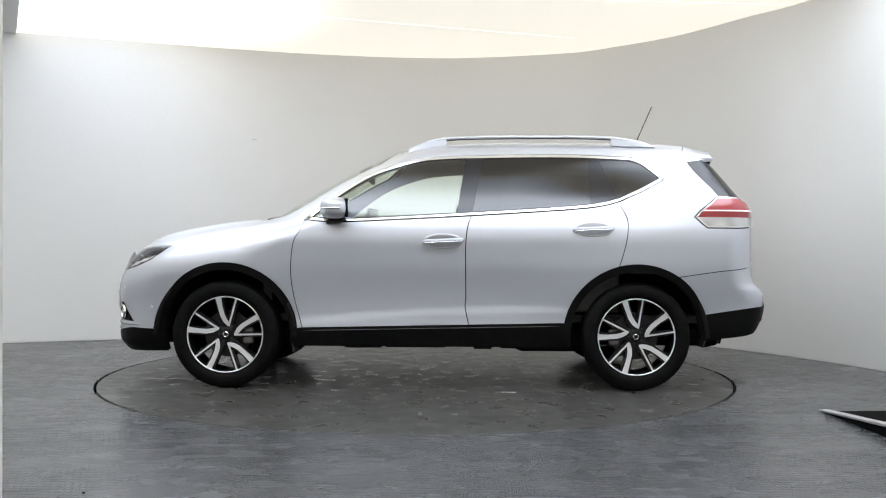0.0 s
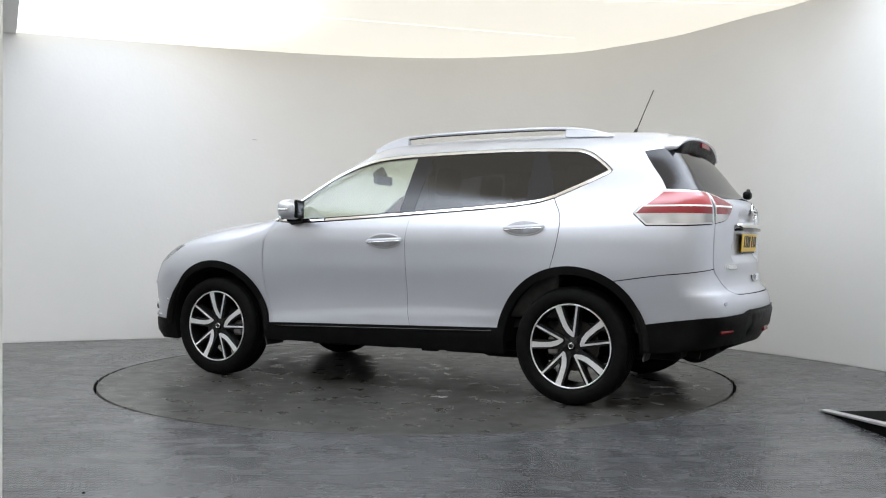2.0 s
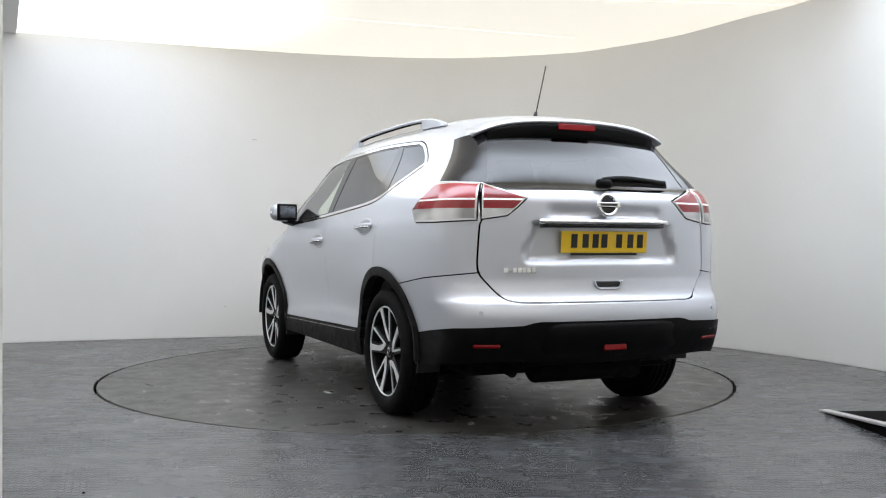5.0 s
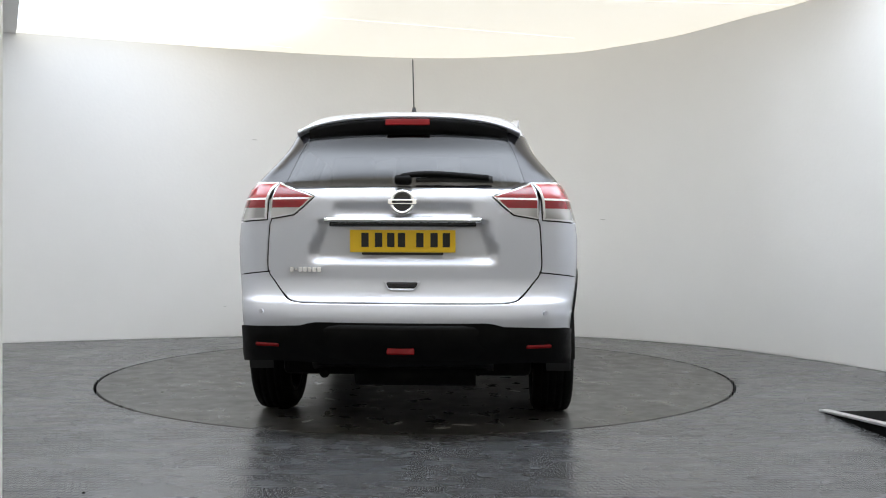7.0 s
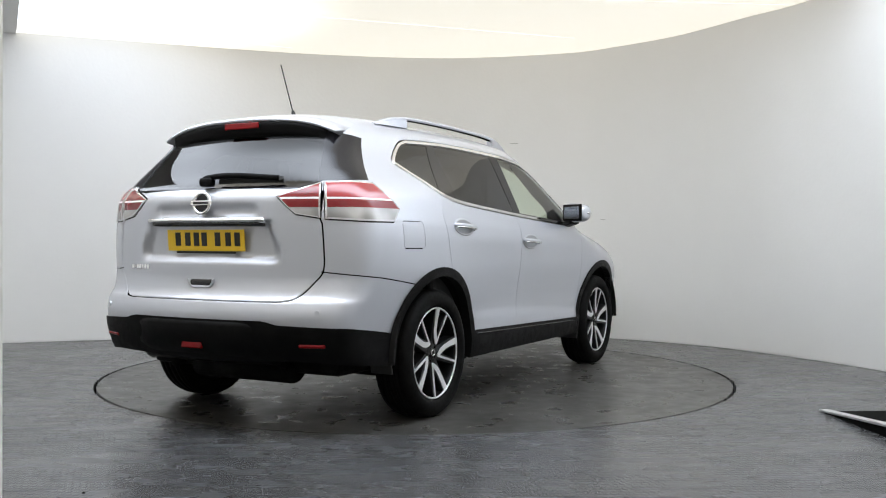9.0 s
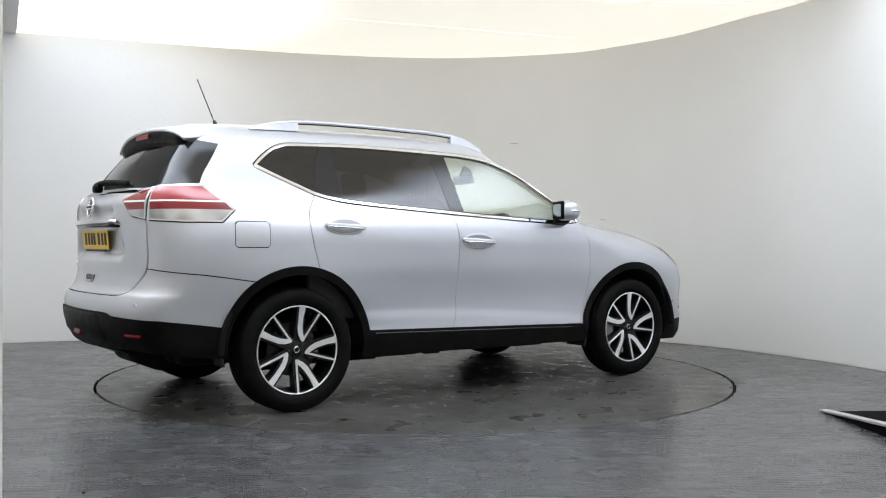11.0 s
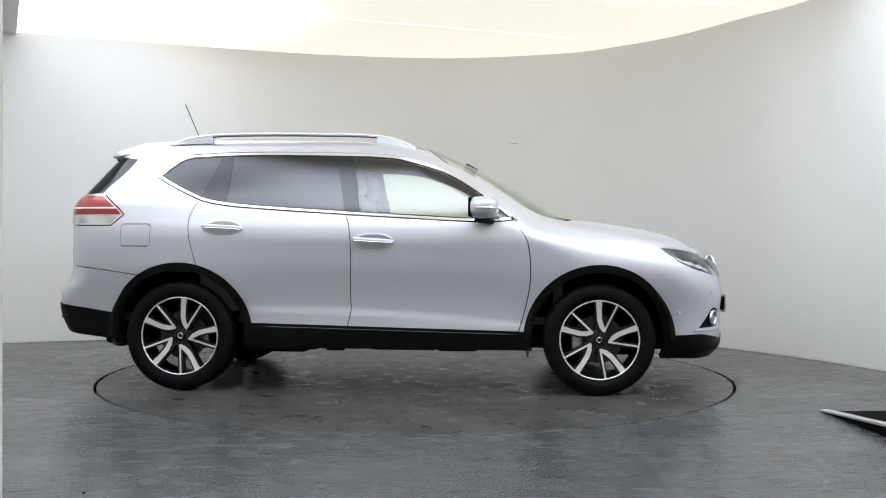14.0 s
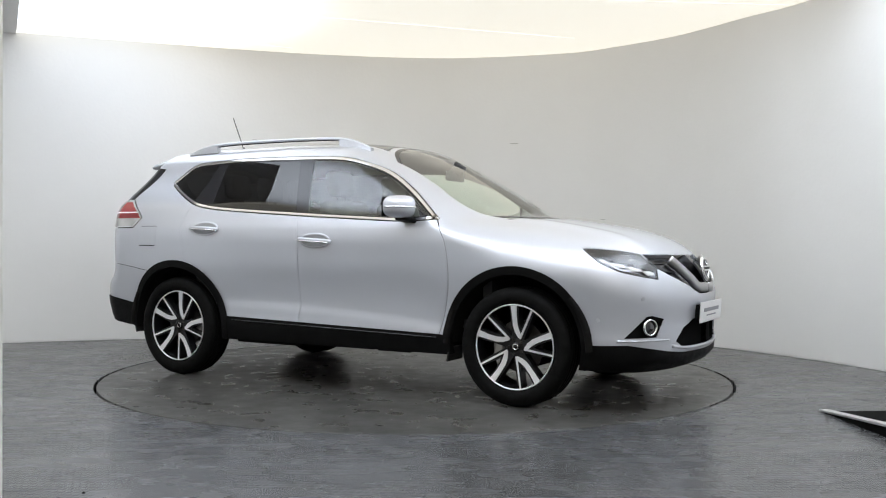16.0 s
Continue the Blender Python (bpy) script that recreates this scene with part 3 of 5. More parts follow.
DLO_IN = shifted(DLO, 0.017, True)
GLASS_IN = shifted(DLO, 0.026, True)
FRONT_SEAM = spline(P((0.822, 1.12), (0.86, 1.04), (0.898, 0.962), (0.916, 0.777), (0.893, 0.592), (0.835, 0.38)), 6)
B_SEAM = spline(P((-0.285, 1.2), (-0.270, 1.146), (-0.247, 1.078), (-0.234, 0.96), (-0.234, 0.783), (-0.236, 0.60), (-0.232, 0.54), (-0.262, 0.40)), 6)
REAR_SEAM = spline(P((-1.225, 1.27), (-1.243, 1.225), (-1.28, 1.15), (-1.291, 1.083), (-1.277, 0.972), (-1.241, 0.840), (-1.22, 0.78)), 6)
GATE_SEAM = np.concatenate([P((-2.10, 0.655, 1.272), (-2.17, 0.675, 1.085)), spline(P((-2.17, 0.69, 1.06), (-2.17, 0.70, 0.95), (-2.17, 0.70, 0.83), (-2.20, 0.66, 0.765), (-2.236, 0.593, 0.70), (-2.278, 0.528, 0.677), (-2.3, 0.40, 0.674), (-2.3, 0.15, 0.674), (-2.3, -0.03, 0.674)), 5)])
BUMP_SEAM = P((-1.58, 0.742), (-1.662, 0.88, 0.754), (-1.9, 0.87, 0.788), (-2.18, 0.69, 0.822))
NOSE_SEAM = P((1.60, 0.775), (1.75, 0.84, 0.825), (1.887, 0.835, 0.848))
SILL = P((0.95, 0.395), (0.84, 0.406), (-0.895, 0.445), (-1.0, 0.447), (-1.0, 0.2), (0.95, 0.2))
REAR_CLAD = P((-1.70, 0.495), (-1.79, 0.88, 0.500), (-2.12, 0.80, 0.548), (-2.297, 0.50, 0.562), (-2.32, 0.46, 0.574), (-2.33, 0.42, 0.580), (-2.3, -0.03, 0.580), (-2.3, -0.03, 0.2), (-1.70, 0.2))
NOSE_CLAD = P((1.70, 0.385), (1.82, 0.84, 0.388), (2.005, 0.77, 0.392), (2.192, 0.522, 0.345), (2.235, 0.375, 0.330), (2.3, -0.03, 0.325), (2.3, -0.03, 0.15), (1.70, 0.15))
SIDE_LAMP = P((-2.107, 0.655, 1.270), (-2.0, 0.75, 1.277), (-1.885, 0.80, 1.275), (-1.772, 0.86, 1.185), (-1.728, 0.865, 1.142), (-1.805, 0.88, 1.071), (-2.0, 0.84, 1.070), (-2.16, 0.70, 1.080))
GATE_LAMP = P((-2.11, 0.645, 1.268), (-2.2, 0.50, 1.218), (-2.23, 0.445, 1.196), (-2.22, 0.50, 1.145), (-2.218, 0.556, 1.104), (-2.17, 0.683, 1.084))
SCREEN = np.concatenate([spline([(-1.805, 1.522), (-1.835, 1.475), (-1.868, 1.415), (-1.895, 1.35), (-1.905, 1.284)], 5),
                         P((-2.0, 0.75, 1.281), (-2.107, 0.655, 1.275), (-2.176, 0.55, 1.236), (-2.22, 0.50, 1.232), (-2.3, 0.3, 1.238), (-2.3, -0.03, 1.240), (-2.3, -0.03, 1.7), (-2.0, 0.42, 1.60), (-1.90, 0.54, 1.548))])
SCREEN_IN = P((-1.9, 0.52, 1.585), (-2.12, 0.625, 1.278), (-2.19, 0.53, 1.246), (-2.3, 0.3, 1.250), (-2.3, -0.03, 1.252), (-2.3, -0.03, 1.585))
HEADLAMP = P((1.747, 0.81, 0.943), (1.829, 0.756, 0.941), (1.972, 0.68, 0.926), (2.077, 0.592, 0.907), (2.16, 0.55, 0.827), (2.172, 0.595, 0.757), (2.096, 0.704, 0.775), (1.979, 0.798, 0.803), (1.887, 0.839, 0.844), (1.821, 0.844, 0.891))
GRILLE = P((2.085, 0.580, 0.905), (2.147, 0.43, 0.906), (2.3, 0.2, 0.900), (2.3, -0.03, 0.899), (2.3, -0.03, 0.665), (2.3, 0.16, 0.668), (2.274, 0.236, 0.69), (2.221, 0.457, 0.776), (2.159, 0.575, 0.827))
FOG = P((1.984, 0.778, 0.43), (2.094, 0.691, 0.553), (2.12, 0.66, 0.556), (2.173, 0.574, 0.536), (2.141, 0.63, 0.432))
INTAKE = P((2.21, 0.46, 0.40), (2.235, 0.376, 0.475), (2.3, 0.25, 0.52), (2.3, -0.03, 0.52), (2.3, -0.03, 0.352), (2.235, 0.375, 0.354))
FUEL = [(-1.735, 0.95), (-1.72, 0.937), (-1.555, 0.937), (-1.54, 0.95), (-1.54, 1.066), (-1.555, 1.081), (-1.72, 1.081), (-1.735, 1.066)]
FUEL = [(u_of(x, 0.88), z) for x, z in FUEL]


def half_plane(line_top, line_low):
    """A tall strip of the chart behind a slanting line, as a polygon."""
    return [line_top, line_low, (-2.0, line_low[1]), (-2.0, line_top[1])]


FRONT_GLASS = [(-0.245, 1.6), (-0.155, 1.06), (1.0, 1.06), (1.0, 1.6)]
REAR_GLASS = [(-0.367, 1.6), (-0.262, 1.10), (-1.052, 1.10), (-1.052, 1.6)]
QUARTER_GLASS = [(-1.10, 1.6), (-1.255, 1.2), (-1.8, 1.2), (-1.8, 1.6)]
FRONT_DOOR = np.concatenate([FRONT_SEAM, B_SEAM[::-1]])
REAR_DOOR = np.concatenate([B_SEAM, P((-0.95, 0.40), (-1.2, 0.6)), REAR_SEAM[::-1]])


def inset(line, d):
    q = np.array(line)
    turn = np.sum(q[:, 0] * np.roll(q[:, 1], -1) - np.roll(q[:, 0], -1) * q[:, 1])
    return shifted(resample(q, 0.02, True), d if turn > 0 else -d, True)


SIDE_IN, GATE_IN = inset(SIDE_LAMP, 0.012), inset(GATE_LAMP, 0.009)
LEDGE = P((0.6, 0.515), (0.0, 0.545), (-0.85, 0.565), (-0.85, 0.525), (0.0, 0.505), (0.6, 0.465))
HEAD_IN = inset(HEADLAMP, 0.016)
RECESS_OUT = P((-2.25, 0.485, 0.848), (-2.25, 0.475, 0.90), (-2.25, 0.435, 1.062), (-2.25, 0.425, 1.085), (-2.3, -0.03, 1.085), (-2.3, -0.03, 0.848))
RECESS_IN = P((-2.25, 0.42, 0.905), (-2.25, 0.372, 1.062), (-2.3, -0.03, 1.062), (-2.3, -0.03, 0.905))
LAMP_LINES = [P((-1.6, 0.9, z), (-2.3, 0.4, z), (-2.3, 0.4, z - 0.3), (-1.6, 0.9, z - 0.3)) for z in (1.140, 1.180, 1.189)]


def build_skin(car, side):
    right = side < 0
    seams = [FRONT_SEAM, B_SEAM, REAR_SEAM, GATE_SEAM, BUMP_SEAM]
    rings = [band(np.array(p), 0.0035, True) for p in (SIDE_LAMP, GATE_LAMP)] + [band(DLO, 0.0045, True)]
    bands = [band(s, 0.0042 if s is GATE_SEAM else 0.0032) for s in seams]
    if right:
        bands.append(band(FUEL, 0.003, True))
    us = np.linspace(END_R, END_F, 260)
    border = np.concatenate([np.stack([us, low_edge(us)], 1), np.stack([us, top_edge(us)], 1)[::-1]])
    arches = [P(*circle(s * WHEEL_X, ARCH_Z, 0.432)) for s in (1, -1)]
    flares = [P(*circle(s * WHEEL_X, ARCH_Z, 0.481)) for s in (1, -1)]
    lamp_cut = [(-2.6, 1.155), (-1.5, 1.150), (-1.5, 0.9), (-2.6, 0.9)]
    outlines = [border, *arches, *flares, DLO, DLO_IN, GLASS_IN, SILL, REAR_CLAD, NOSE_CLAD, SIDE_LAMP, GATE_LAMP, SCREEN, SCREEN_IN, HEADLAMP, GRILLE, FOG, INTAKE, SIDE_IN, GATE_IN, LEDGE,
                FRONT_GLASS, REAR_GLASS, QUARTER_GLASS, FUEL, RECESS_OUT, RECESS_IN, *bands, *list(rings), HEAD_IN, *LAMP_LINES]
    v, f = chart(END_R - 0.02, END_F + 0.02, 0.2, 1.66, 0.023, outlines)
    c = v[f].mean(1)
    pts = wrap(v[:, 0], np.minimum(v[:, 1], top_edge(v[:, 0]) + 0.002))
    nrm = normals_at(pts)
    # face outwards
    q = pts[f]
    flip = (np.cross(q[:, 1] - q[:, 0], q[:, 2] - q[:, 0]) * nrm[f].mean(1)).sum(1) < 0
    f[flip] = f[flip][:, ::-1]
    free = inside(border, c)
    for a in arches:
        free &= ~inside(a, c)

    def take(*polys, without=()):
        nonlocal free
        m = free.copy()
        for p in polys:
            m &= inside(p, c)
        for p in without:
            m &= ~inside(p, c)
        free &= ~m
        return f[m]

    opaque = free.copy()
    for hole in (GLASS_IN, SCREEN_IN, HEADLAMP, GRILLE, FOG, INTAKE):
        opaque &= ~inside(hole, c)
    shell = f[opaque & (c[:, 1] < 1.12)]
    lining = f[opaque & (c[:, 1] >= 1.12)]

    def put(name, tris, mat, offset=0.0, parent=car, label="", rim=0.008):
        if len(tris):
            return panel(name, pts, nrm, tris, mat, parent, side, offset, rim, label)

    take(rings.pop())
    glass = [take(GLASS_IN, p) for p in (FRONT_GLASS, REAR_GLASS, QUARTER_GLASS)]
    pillar = take(DLO_IN)
    chrome = take(DLO)
    for r in rings:
        take(r)
    lamp_side, lamp_gate = take(SIDE_LAMP), take(GATE_LAMP)
    screen = take(SCREEN_IN)
    screen_trim = take(SCREEN)
    head, grille, fog, intake = take(HEADLAMP), take(GRILLE), take(FOG), take(INTAKE)
    flare = [take(a) for a in flares]
    sill, rear_clad, nose_clad = take(SILL), take(REAR_CLAD), take(NOSE_CLAD)
    for b in bands:
        take(b)
    lid = take(FUEL) if right else []
    doors = [take(FRONT_DOOR), take(REAR_DOOR)]
    gate_zone = np.concatenate([GATE_SEAM, [(END_R - 0.1, 0.674), (END_R - 0.1, 1.28)]])
    gate = take(gate_zone)
    rear_bumper = take(P((-1.5, 0.735), (-1.662, 0.88, 0.754), (-1.9, 0.87, 0.788), (-2.18, 0.69, 0.822)) + [(END_R - 0.1, 0.822), (END_R - 0.1, 0.2), (u_of(-1.5), 0.2)])
    front_bumper = take(P((1.60, 0.775), (1.75, 0.84, 0.825), (1.887, 0.835, 0.848), (1.9, 0.83, 0.90)) + [(END_F + 0.1, 1.2), (END_F + 0.1, 0.2), (u_of(1.60), 0.2)])
    wing = take([(u_of(0.81), 1.2), *map(tuple, FRONT_SEAM), (u_of(0.84), 0.2), (END_F, 0.2), (END_F, 1.2)])
    quarter = f[free]

    front = put("front_door", doors[0], PAINT)
    rear = put("rear_door", doors[1], PAINT)
    put("window", glass[0], CLEAR, -0.004, front, "clear lightly green-tinted glass", 0)
    put("window", glass[1], PRIVACY, -0.004, rear, "dark privacy glass", 0)
    put("wing", wing, PAINT)
    body_side = put("body_side", quarter, PAINT)
    put("quarter_window", glass[2], PRIVACY, -0.004, body_side, "dark privacy glass", 0)
    put("pillar_lining", lining[:, ::-1], LINING, -0.016, car, "pale pillar lining", 0)
    put("pillar_trim", pillar, GLOSSBLACK, -0.002, car, "gloss black pillar trim")
    put("window_surround", chrome, CHROME, 0.004, car, "bright chrome window surround")
    if right:
        put("fuel_flap", lid, PAINT)
    put("wheel_arch", flare[0], CLAD, 0.010, car, "black plastic wheel arch", 0.05)
    put("wheel_arch", flare[1], CLAD, 0.014, car, "black plastic wheel arch", 0.05)
    put("sill", sill, CLAD, 0.008, car, "black plastic sill cladding", 0.05)
    run = np.linspace(0.83, -0.84, 14)
    spine = wrap(run, 0.385 - 0.022 * (run - 0.83))
    spine = (spine + normals_at(spine) * 0.0085) * (1, side, 1)
    part("sill_line", sweep(spine, [(-0.003, -0.004), (0.003, -0.004), (0.003, 0.004), (-0.003, 0.004)], GLOSSBLACK, "sill_line"), car, "gloss black line along the sill")
    lamp = new("tail_lamp")
    lamp.parent = car
    for name, tris in (("outer_lamp", lamp_side), ("inner_lamp", lamp_gate)):
        cc = v[tris].mean(1)
        core = inside(SIDE_IN if name == "outer_lamp" else GATE_IN, cc)
        put("lamp_edge", tris[~core], LAMPEDGE, 0.006, lamp, "clear lamp edge")
        tris, cc = tris[core], cc[core]
        low = cc[:, 1] < 1.140
        mid = (cc[:, 1] > 1.180) & (cc[:, 1] < 1.189)
        pale = cc[:, 1] > 1.189
        ob = put(name, tris[~low & ~mid & ~pale], REDLENS, 0.006, lamp, "deep red lamp lens")
        put("clear_lens", tris[low], CLEARLAMP, 0.006, lamp, "ribbed clear lens")
        put("light_bar", tris[mid], PLATEWHITE, 0.006, lamp, "white light bar")
        put("upper_lens", tris[pale], PALELENS if name == "outer_lamp" else REDLENS, 0.006, lamp)
    put("rear_screen_trim", screen_trim, GLOSSBLACK, 0.001, car, "gloss black screen edge")
    shared["screen"].append((pts, nrm, screen, side))
    shared["gate"].append((pts, nrm, gate, side))
    shared["rear_bumper"].append((pts, nrm, rear_bumper, side))
    shared["rear_clad"].append((pts, nrm, rear_clad, side))
    shared["front_bumper"].append((pts, nrm, front_bumper, side))
    shared["nose_clad"].append((pts, nrm, nose_clad, side))
    shared["grille"].append((pts, nrm, grille, side))
    shared["intake"].append((pts, nrm, intake, side))
    shared["shell"].append((pts, nrm, shell, side))
    put("fog_recess", fog, CLAD, -0.02, car, "black fog lamp recess", -0.02)
    hl = put("headlamp", head, LENS, 0.003, car, "clear polycarbonate headlamp lens", 0)
    inner = inside(HEAD_IN, v[head].mean(1))
    put("bezel", head[~inner], GLOSSBLACK, -0.006, hl, "black lamp bezel")
    put("reflector", head[inner], LAMPSILVER, -0.050, hl, "silver headlamp bowl", -0.045)
    cc = v[head].mean(1)
    put("divider", head[inner & (np.abs(cc[:, 1] - 0.815 - 0.30 * (2.20 - cc[:, 0])) < 0.008)], GLOSSBLACK, -0.018, hl, "dark lamp divider")
    put("daylight_strip", head[inner & (np.abs(cc[:, 1] - 0.785 - 0.26 * (2.20 - cc[:, 0])) < 0.007)], PLATEWHITE, -0.020, hl, "white daytime light strip")
    # hub of light
    for x, y, z, r in ((2.06, 0.66, 0.85, 0.040), (1.96, 0.72, 0.875, 0.032)):
        part("projector", smooth_shade(ball(r * 0.85, pose(x - 0.085, side * (y - 0.035), z - 0.012))), hl, "dark projector lens", mat=DARKLENS)
        part("projector_ring", mesh_of("projector_ring", *lathe([(r * 0.82, 0.0), (r * 0.85, 0.008), (r * 0.95, 0.008), (r * 0.98, 0.0)], 28), CHROME, True), hl, "chrome projector ring", pose(x - 0.072, side * (y - 0.022), z - 0.012, 0, 0, -90 + side * 45))


def joined(name, key, mat, car, offset=0.0, rim=0.008, label=""):
    """A part that runs across the middle: both halves in one mesh."""
    obs = [panel(name, p, n, t, mat, None, s, offset, rim) for p, n, t, s in shared[key]]
    verts, faces, nn = [], [], []
    for ob in obs:
        me = ob.data
        b = len(verts)
        verts += [tuple(q.co) for q in me.vertices]
        faces += [tuple(b + i for i in q.vertices) for q in me.polygons]
        bpy.data.objects.remove(ob)
    p = np.array(verts)
    me = mesh_of(name, verts, faces, mat, True)
    g = normals_at(p)
    me.normals_split_custom_set_from_vertices([tuple(q) for q in g])
    return part(name, me, car, label)


shared = {k: [] for k in ("screen", "gate", "rear_bumper", "rear_clad", "front_bumper", "nose_clad", "grille", "intake", "shell")}


def build_top(car):
    us = np.linspace(END_R, END_F, 230)
    e = wrap(us, top_edge(us))
    edge = np.concatenate([e[:, :2], (e[::-1, :2] * (1, -1))[1:-1]])
    base = spline([(1.235, -0.02), (1.22, 0.2), (1.16, 0.42), (1.03, 0.655)], 6)
    head = spline([(0.36, 0.592), (0.25, 0.45), (0.19, 0.2), (0.175, -0.02)], 6)

    def both(l):
        h = [q for q in l if q[1] > 0.001]
        return np.array(h), np.array([(x, -y) for x, y in h])
    bl, br = both(base)
    hl, hr = both(head)
    screen = np.concatenate([bl, hl, hr[::-1], br[::-1]])
    lip = bl + (0.075, 0)
    lipr = br + (0.075, 0)
    cowl = np.concatenate([lip, (lip[-1] + (-0.04, 0.05))[None], (bl[-1] + (-0.05, 0.05))[None], bl[::-1], br, (br[-1] + (-0.05, -0.05))[None], (lipr[-1] + (-0.04, -0.05))[None], lipr[::-1]])
    bonnet = np.concatenate([lip, [(1.02, 0.9), (2.5, 0.9), (2.5, -0.9), (1.02, -0.9)], lipr[::-1]])
    inner = np.concatenate([bl + (-0.035, -0.0), hl + (0.03, -0.012), (hr + (0.03, 0.012))[::-1], (br + (-0.035, 0.0))[::-1]])
    seam = band(spline([(-1.70, 0.60), (-1.74, 0.45), (-1.76, 0.0), (-1.74, -0.45), (-1.70, -0.60)], 6), 0.0025)
    front_edge = [(x - 0.045, y) for x, y in np.concatenate([hl, hr[::-1]]) if abs(y) < 0.50]
    glass = np.concatenate([front_edge, [(-0.95, -0.47), (-0.95, 0.47)]])
    gap = band(glass, 0.004, True)
    v, f = chart(-2.05, 2.35, -0.9, 0.9, 0.032, [edge, screen, cowl, inner, seam, glass, gap])
    c = v[f].mean(1)
    pts = drape(v[:, 0], v[:, 1])
    nrm = normals_at(pts)
    q = pts[f]
    flip = np.cross(q[:, 1] - q[:, 0], q[:, 2] - q[:, 0])[:, 2] < 0
    f[flip] = f[flip][:, ::-1]
    ok = inside(edge, c)
    s_in, s_out, cw, bo = inside(inner, c), inside(screen, c), inside(cowl, c), inside(bonnet, c)
    panel("bonnet", pts, nrm, f[ok & bo & ~cw & ~s_out], PAINT, car)
    panel("windscreen", pts, nrm, f[ok & s_out & s_in], CLEAR, car, 1, -0.002, 0, "clear lightly green-tinted glass")
    panel("windscreen_edge", pts, nrm, f[ok & s_out & ~s_in], GLOSSBLACK, car, 1, -0.001, 0.004, "black printed screen edge")
    panel("scuttle", pts, nrm, f[ok & cw & ~s_out], CLAD, car, 1, -0.012, 0.01, "black plastic scuttle")
    roof = ok & ~bo & ~cw & ~s_out
    gapped = inside(seam, c) | inside(gap, c)
    pano = inside(glass, c) & roof & ~gapped
    panel("roof", pts, nrm, f[roof & ~gapped & ~pano], PAINT, car)
    panel("roof_glass", pts, nrm, f[pano], ROOFGLASS, car, 1, 0.0, 0.006, "dark panoramic roof glass")
    panel("roof_lining", pts, nrm, f[roof][:, ::-1], LINING, car, 1, -0.03, 0, "pale grey roof lining")
    panel("bonnet_lining", pts, nrm, f[ok & bo], DARK, car, 1, -0.03, 0)


def turn_y(deg):
    return pose(0, 0, 0, 0, deg, 0)


def build_wheel(car, x, y, phase):
    """Tyre, rim, spokes, disc; the outer face towards +y before it is turned."""
    wheel = new("wheel")
    wheel.parent = car
    wheel.matrix_basis = pose(x, y, 0.355) @ (Matrix() if y > 0 else pose(0, 0, 0, 0, 0, 180))
    prof = [(0.254, 0.088), (0.268, 0.104), (0.290, 0.1115), (0.318, 0.110), (0.337, 0.101), (0.3485, 0.088), (0.3525, 0.070)]
    for g in (0.056, 0.018, -0.022, -0.058):
        prof += [(0.3548, g + 0.006), (0.3485, g + 0.004), (0.3485, g - 0.004), (0.3548, g - 0.006)]
    prof += [(0.3525, -0.072), (0.344, -0.092), (0.320, -0.108), (0.285, -0.110), (0.254, -0.09)]
    me = mesh_of("tyre", *lathe(prof, 96), TYRE, True)
    part("tyre", me, wheel, "black road tyre with grooved tread")
    # barrel, machined lip
    part("rim", mesh_of("rim", *lathe([(0.2542, 0.090), (0.2508, 0.094), (0.2445, 0.088), (0.2425, 0.07), (0.240, 0.03), (0.236, -0.09), (0.2542, -0.09)], 80), RIMBLACK, True), wheel, "black lacquered rim barrel")
    part("rim_lip", mesh_of("rim_lip", *lathe([(0.2547, 0.090), (0.2522, 0.0955), (0.2455, 0.0935), (0.2445, 0.088)], 80), ALLOY, True), wheel, "machined rim lip")
    if "spokes" not in shared:
        def blade(pts, y0, y1, mat, name):
            bm = bmesh.new()
            lo = [bm.verts.new((px, y0 - 0.03 * (1 - pz / 0.26) * 0.4, pz)) for px, pz in pts]
            hi = [bm.verts.new((px, y1 - 0.030 * (1 - pz / 0.26), pz)) for px, pz in pts]
            n = len(pts)
            bm.faces.new(hi)
            bm.faces.new(lo[::-1])
            for i in range(n):
                bm.faces.new((lo[i], lo[(i + 1) % n], hi[(i + 1) % n], hi[i]))
            bmesh.ops.recalc_face_normals(bm, faces=bm.faces)
            me = bpy.data.meshes.new(name)
            bm.to_mesh(me)
            bm.free()
            me.materials.append(mat)
            return me
        def outline(points, r=0.2475):
            return [(-p * r, q * r) for p, q in points]
        wide = outline([(-0.078, 0.99), (-0.064, 0.75), (-0.050, 0.5), (0.0, 0.34), (0.088, 0.212), (0.135, 0.188), (0.142, 0.31), (0.105, 0.41), (0.076, 0.53), (0.060, 0.75), (0.074, 0.99)])
        wide_dark = outline([(-0.12, 0.98), (-0.11, 0.75), (-0.10, 0.48), (-0.08, 0.15), (0.10, 0.12), (0.19, 0.2), (0.17, 0.38), (0.12, 0.54), (0.10, 0.75), (0.12, 0.98)])
        thin = outline([(0.440, 0.886), (0.142, 0.30), (0.135, 0.188), (0.152, 0.205), (0.480, 0.866)])
        thin_dark = outline([(0.41, 0.895), (0.10, 0.33), (0.10, 0.12), (0.20, 0.17), (0.515, 0.84)])
        shared["spokes"] = [blade(wide, 0.085, 0.094, ALLOY, "spoke"), blade(wide_dark, 0.02, 0.089, RIMBLACK, "spoke_web"),
                            blade(thin, 0.085, 0.0945, ALLOY, "thin_spoke"), blade(thin_dark, 0.02, 0.0885, RIMBLACK, "thin_spoke_web")]
    a, b, c, d = shared["spokes"]
    for k in range(5):
        part("spoke", a, wheel, "broad machined spoke", turn_y(72 * k - phase))
        part("spoke_web", b, wheel, "", turn_y(72 * k - phase))
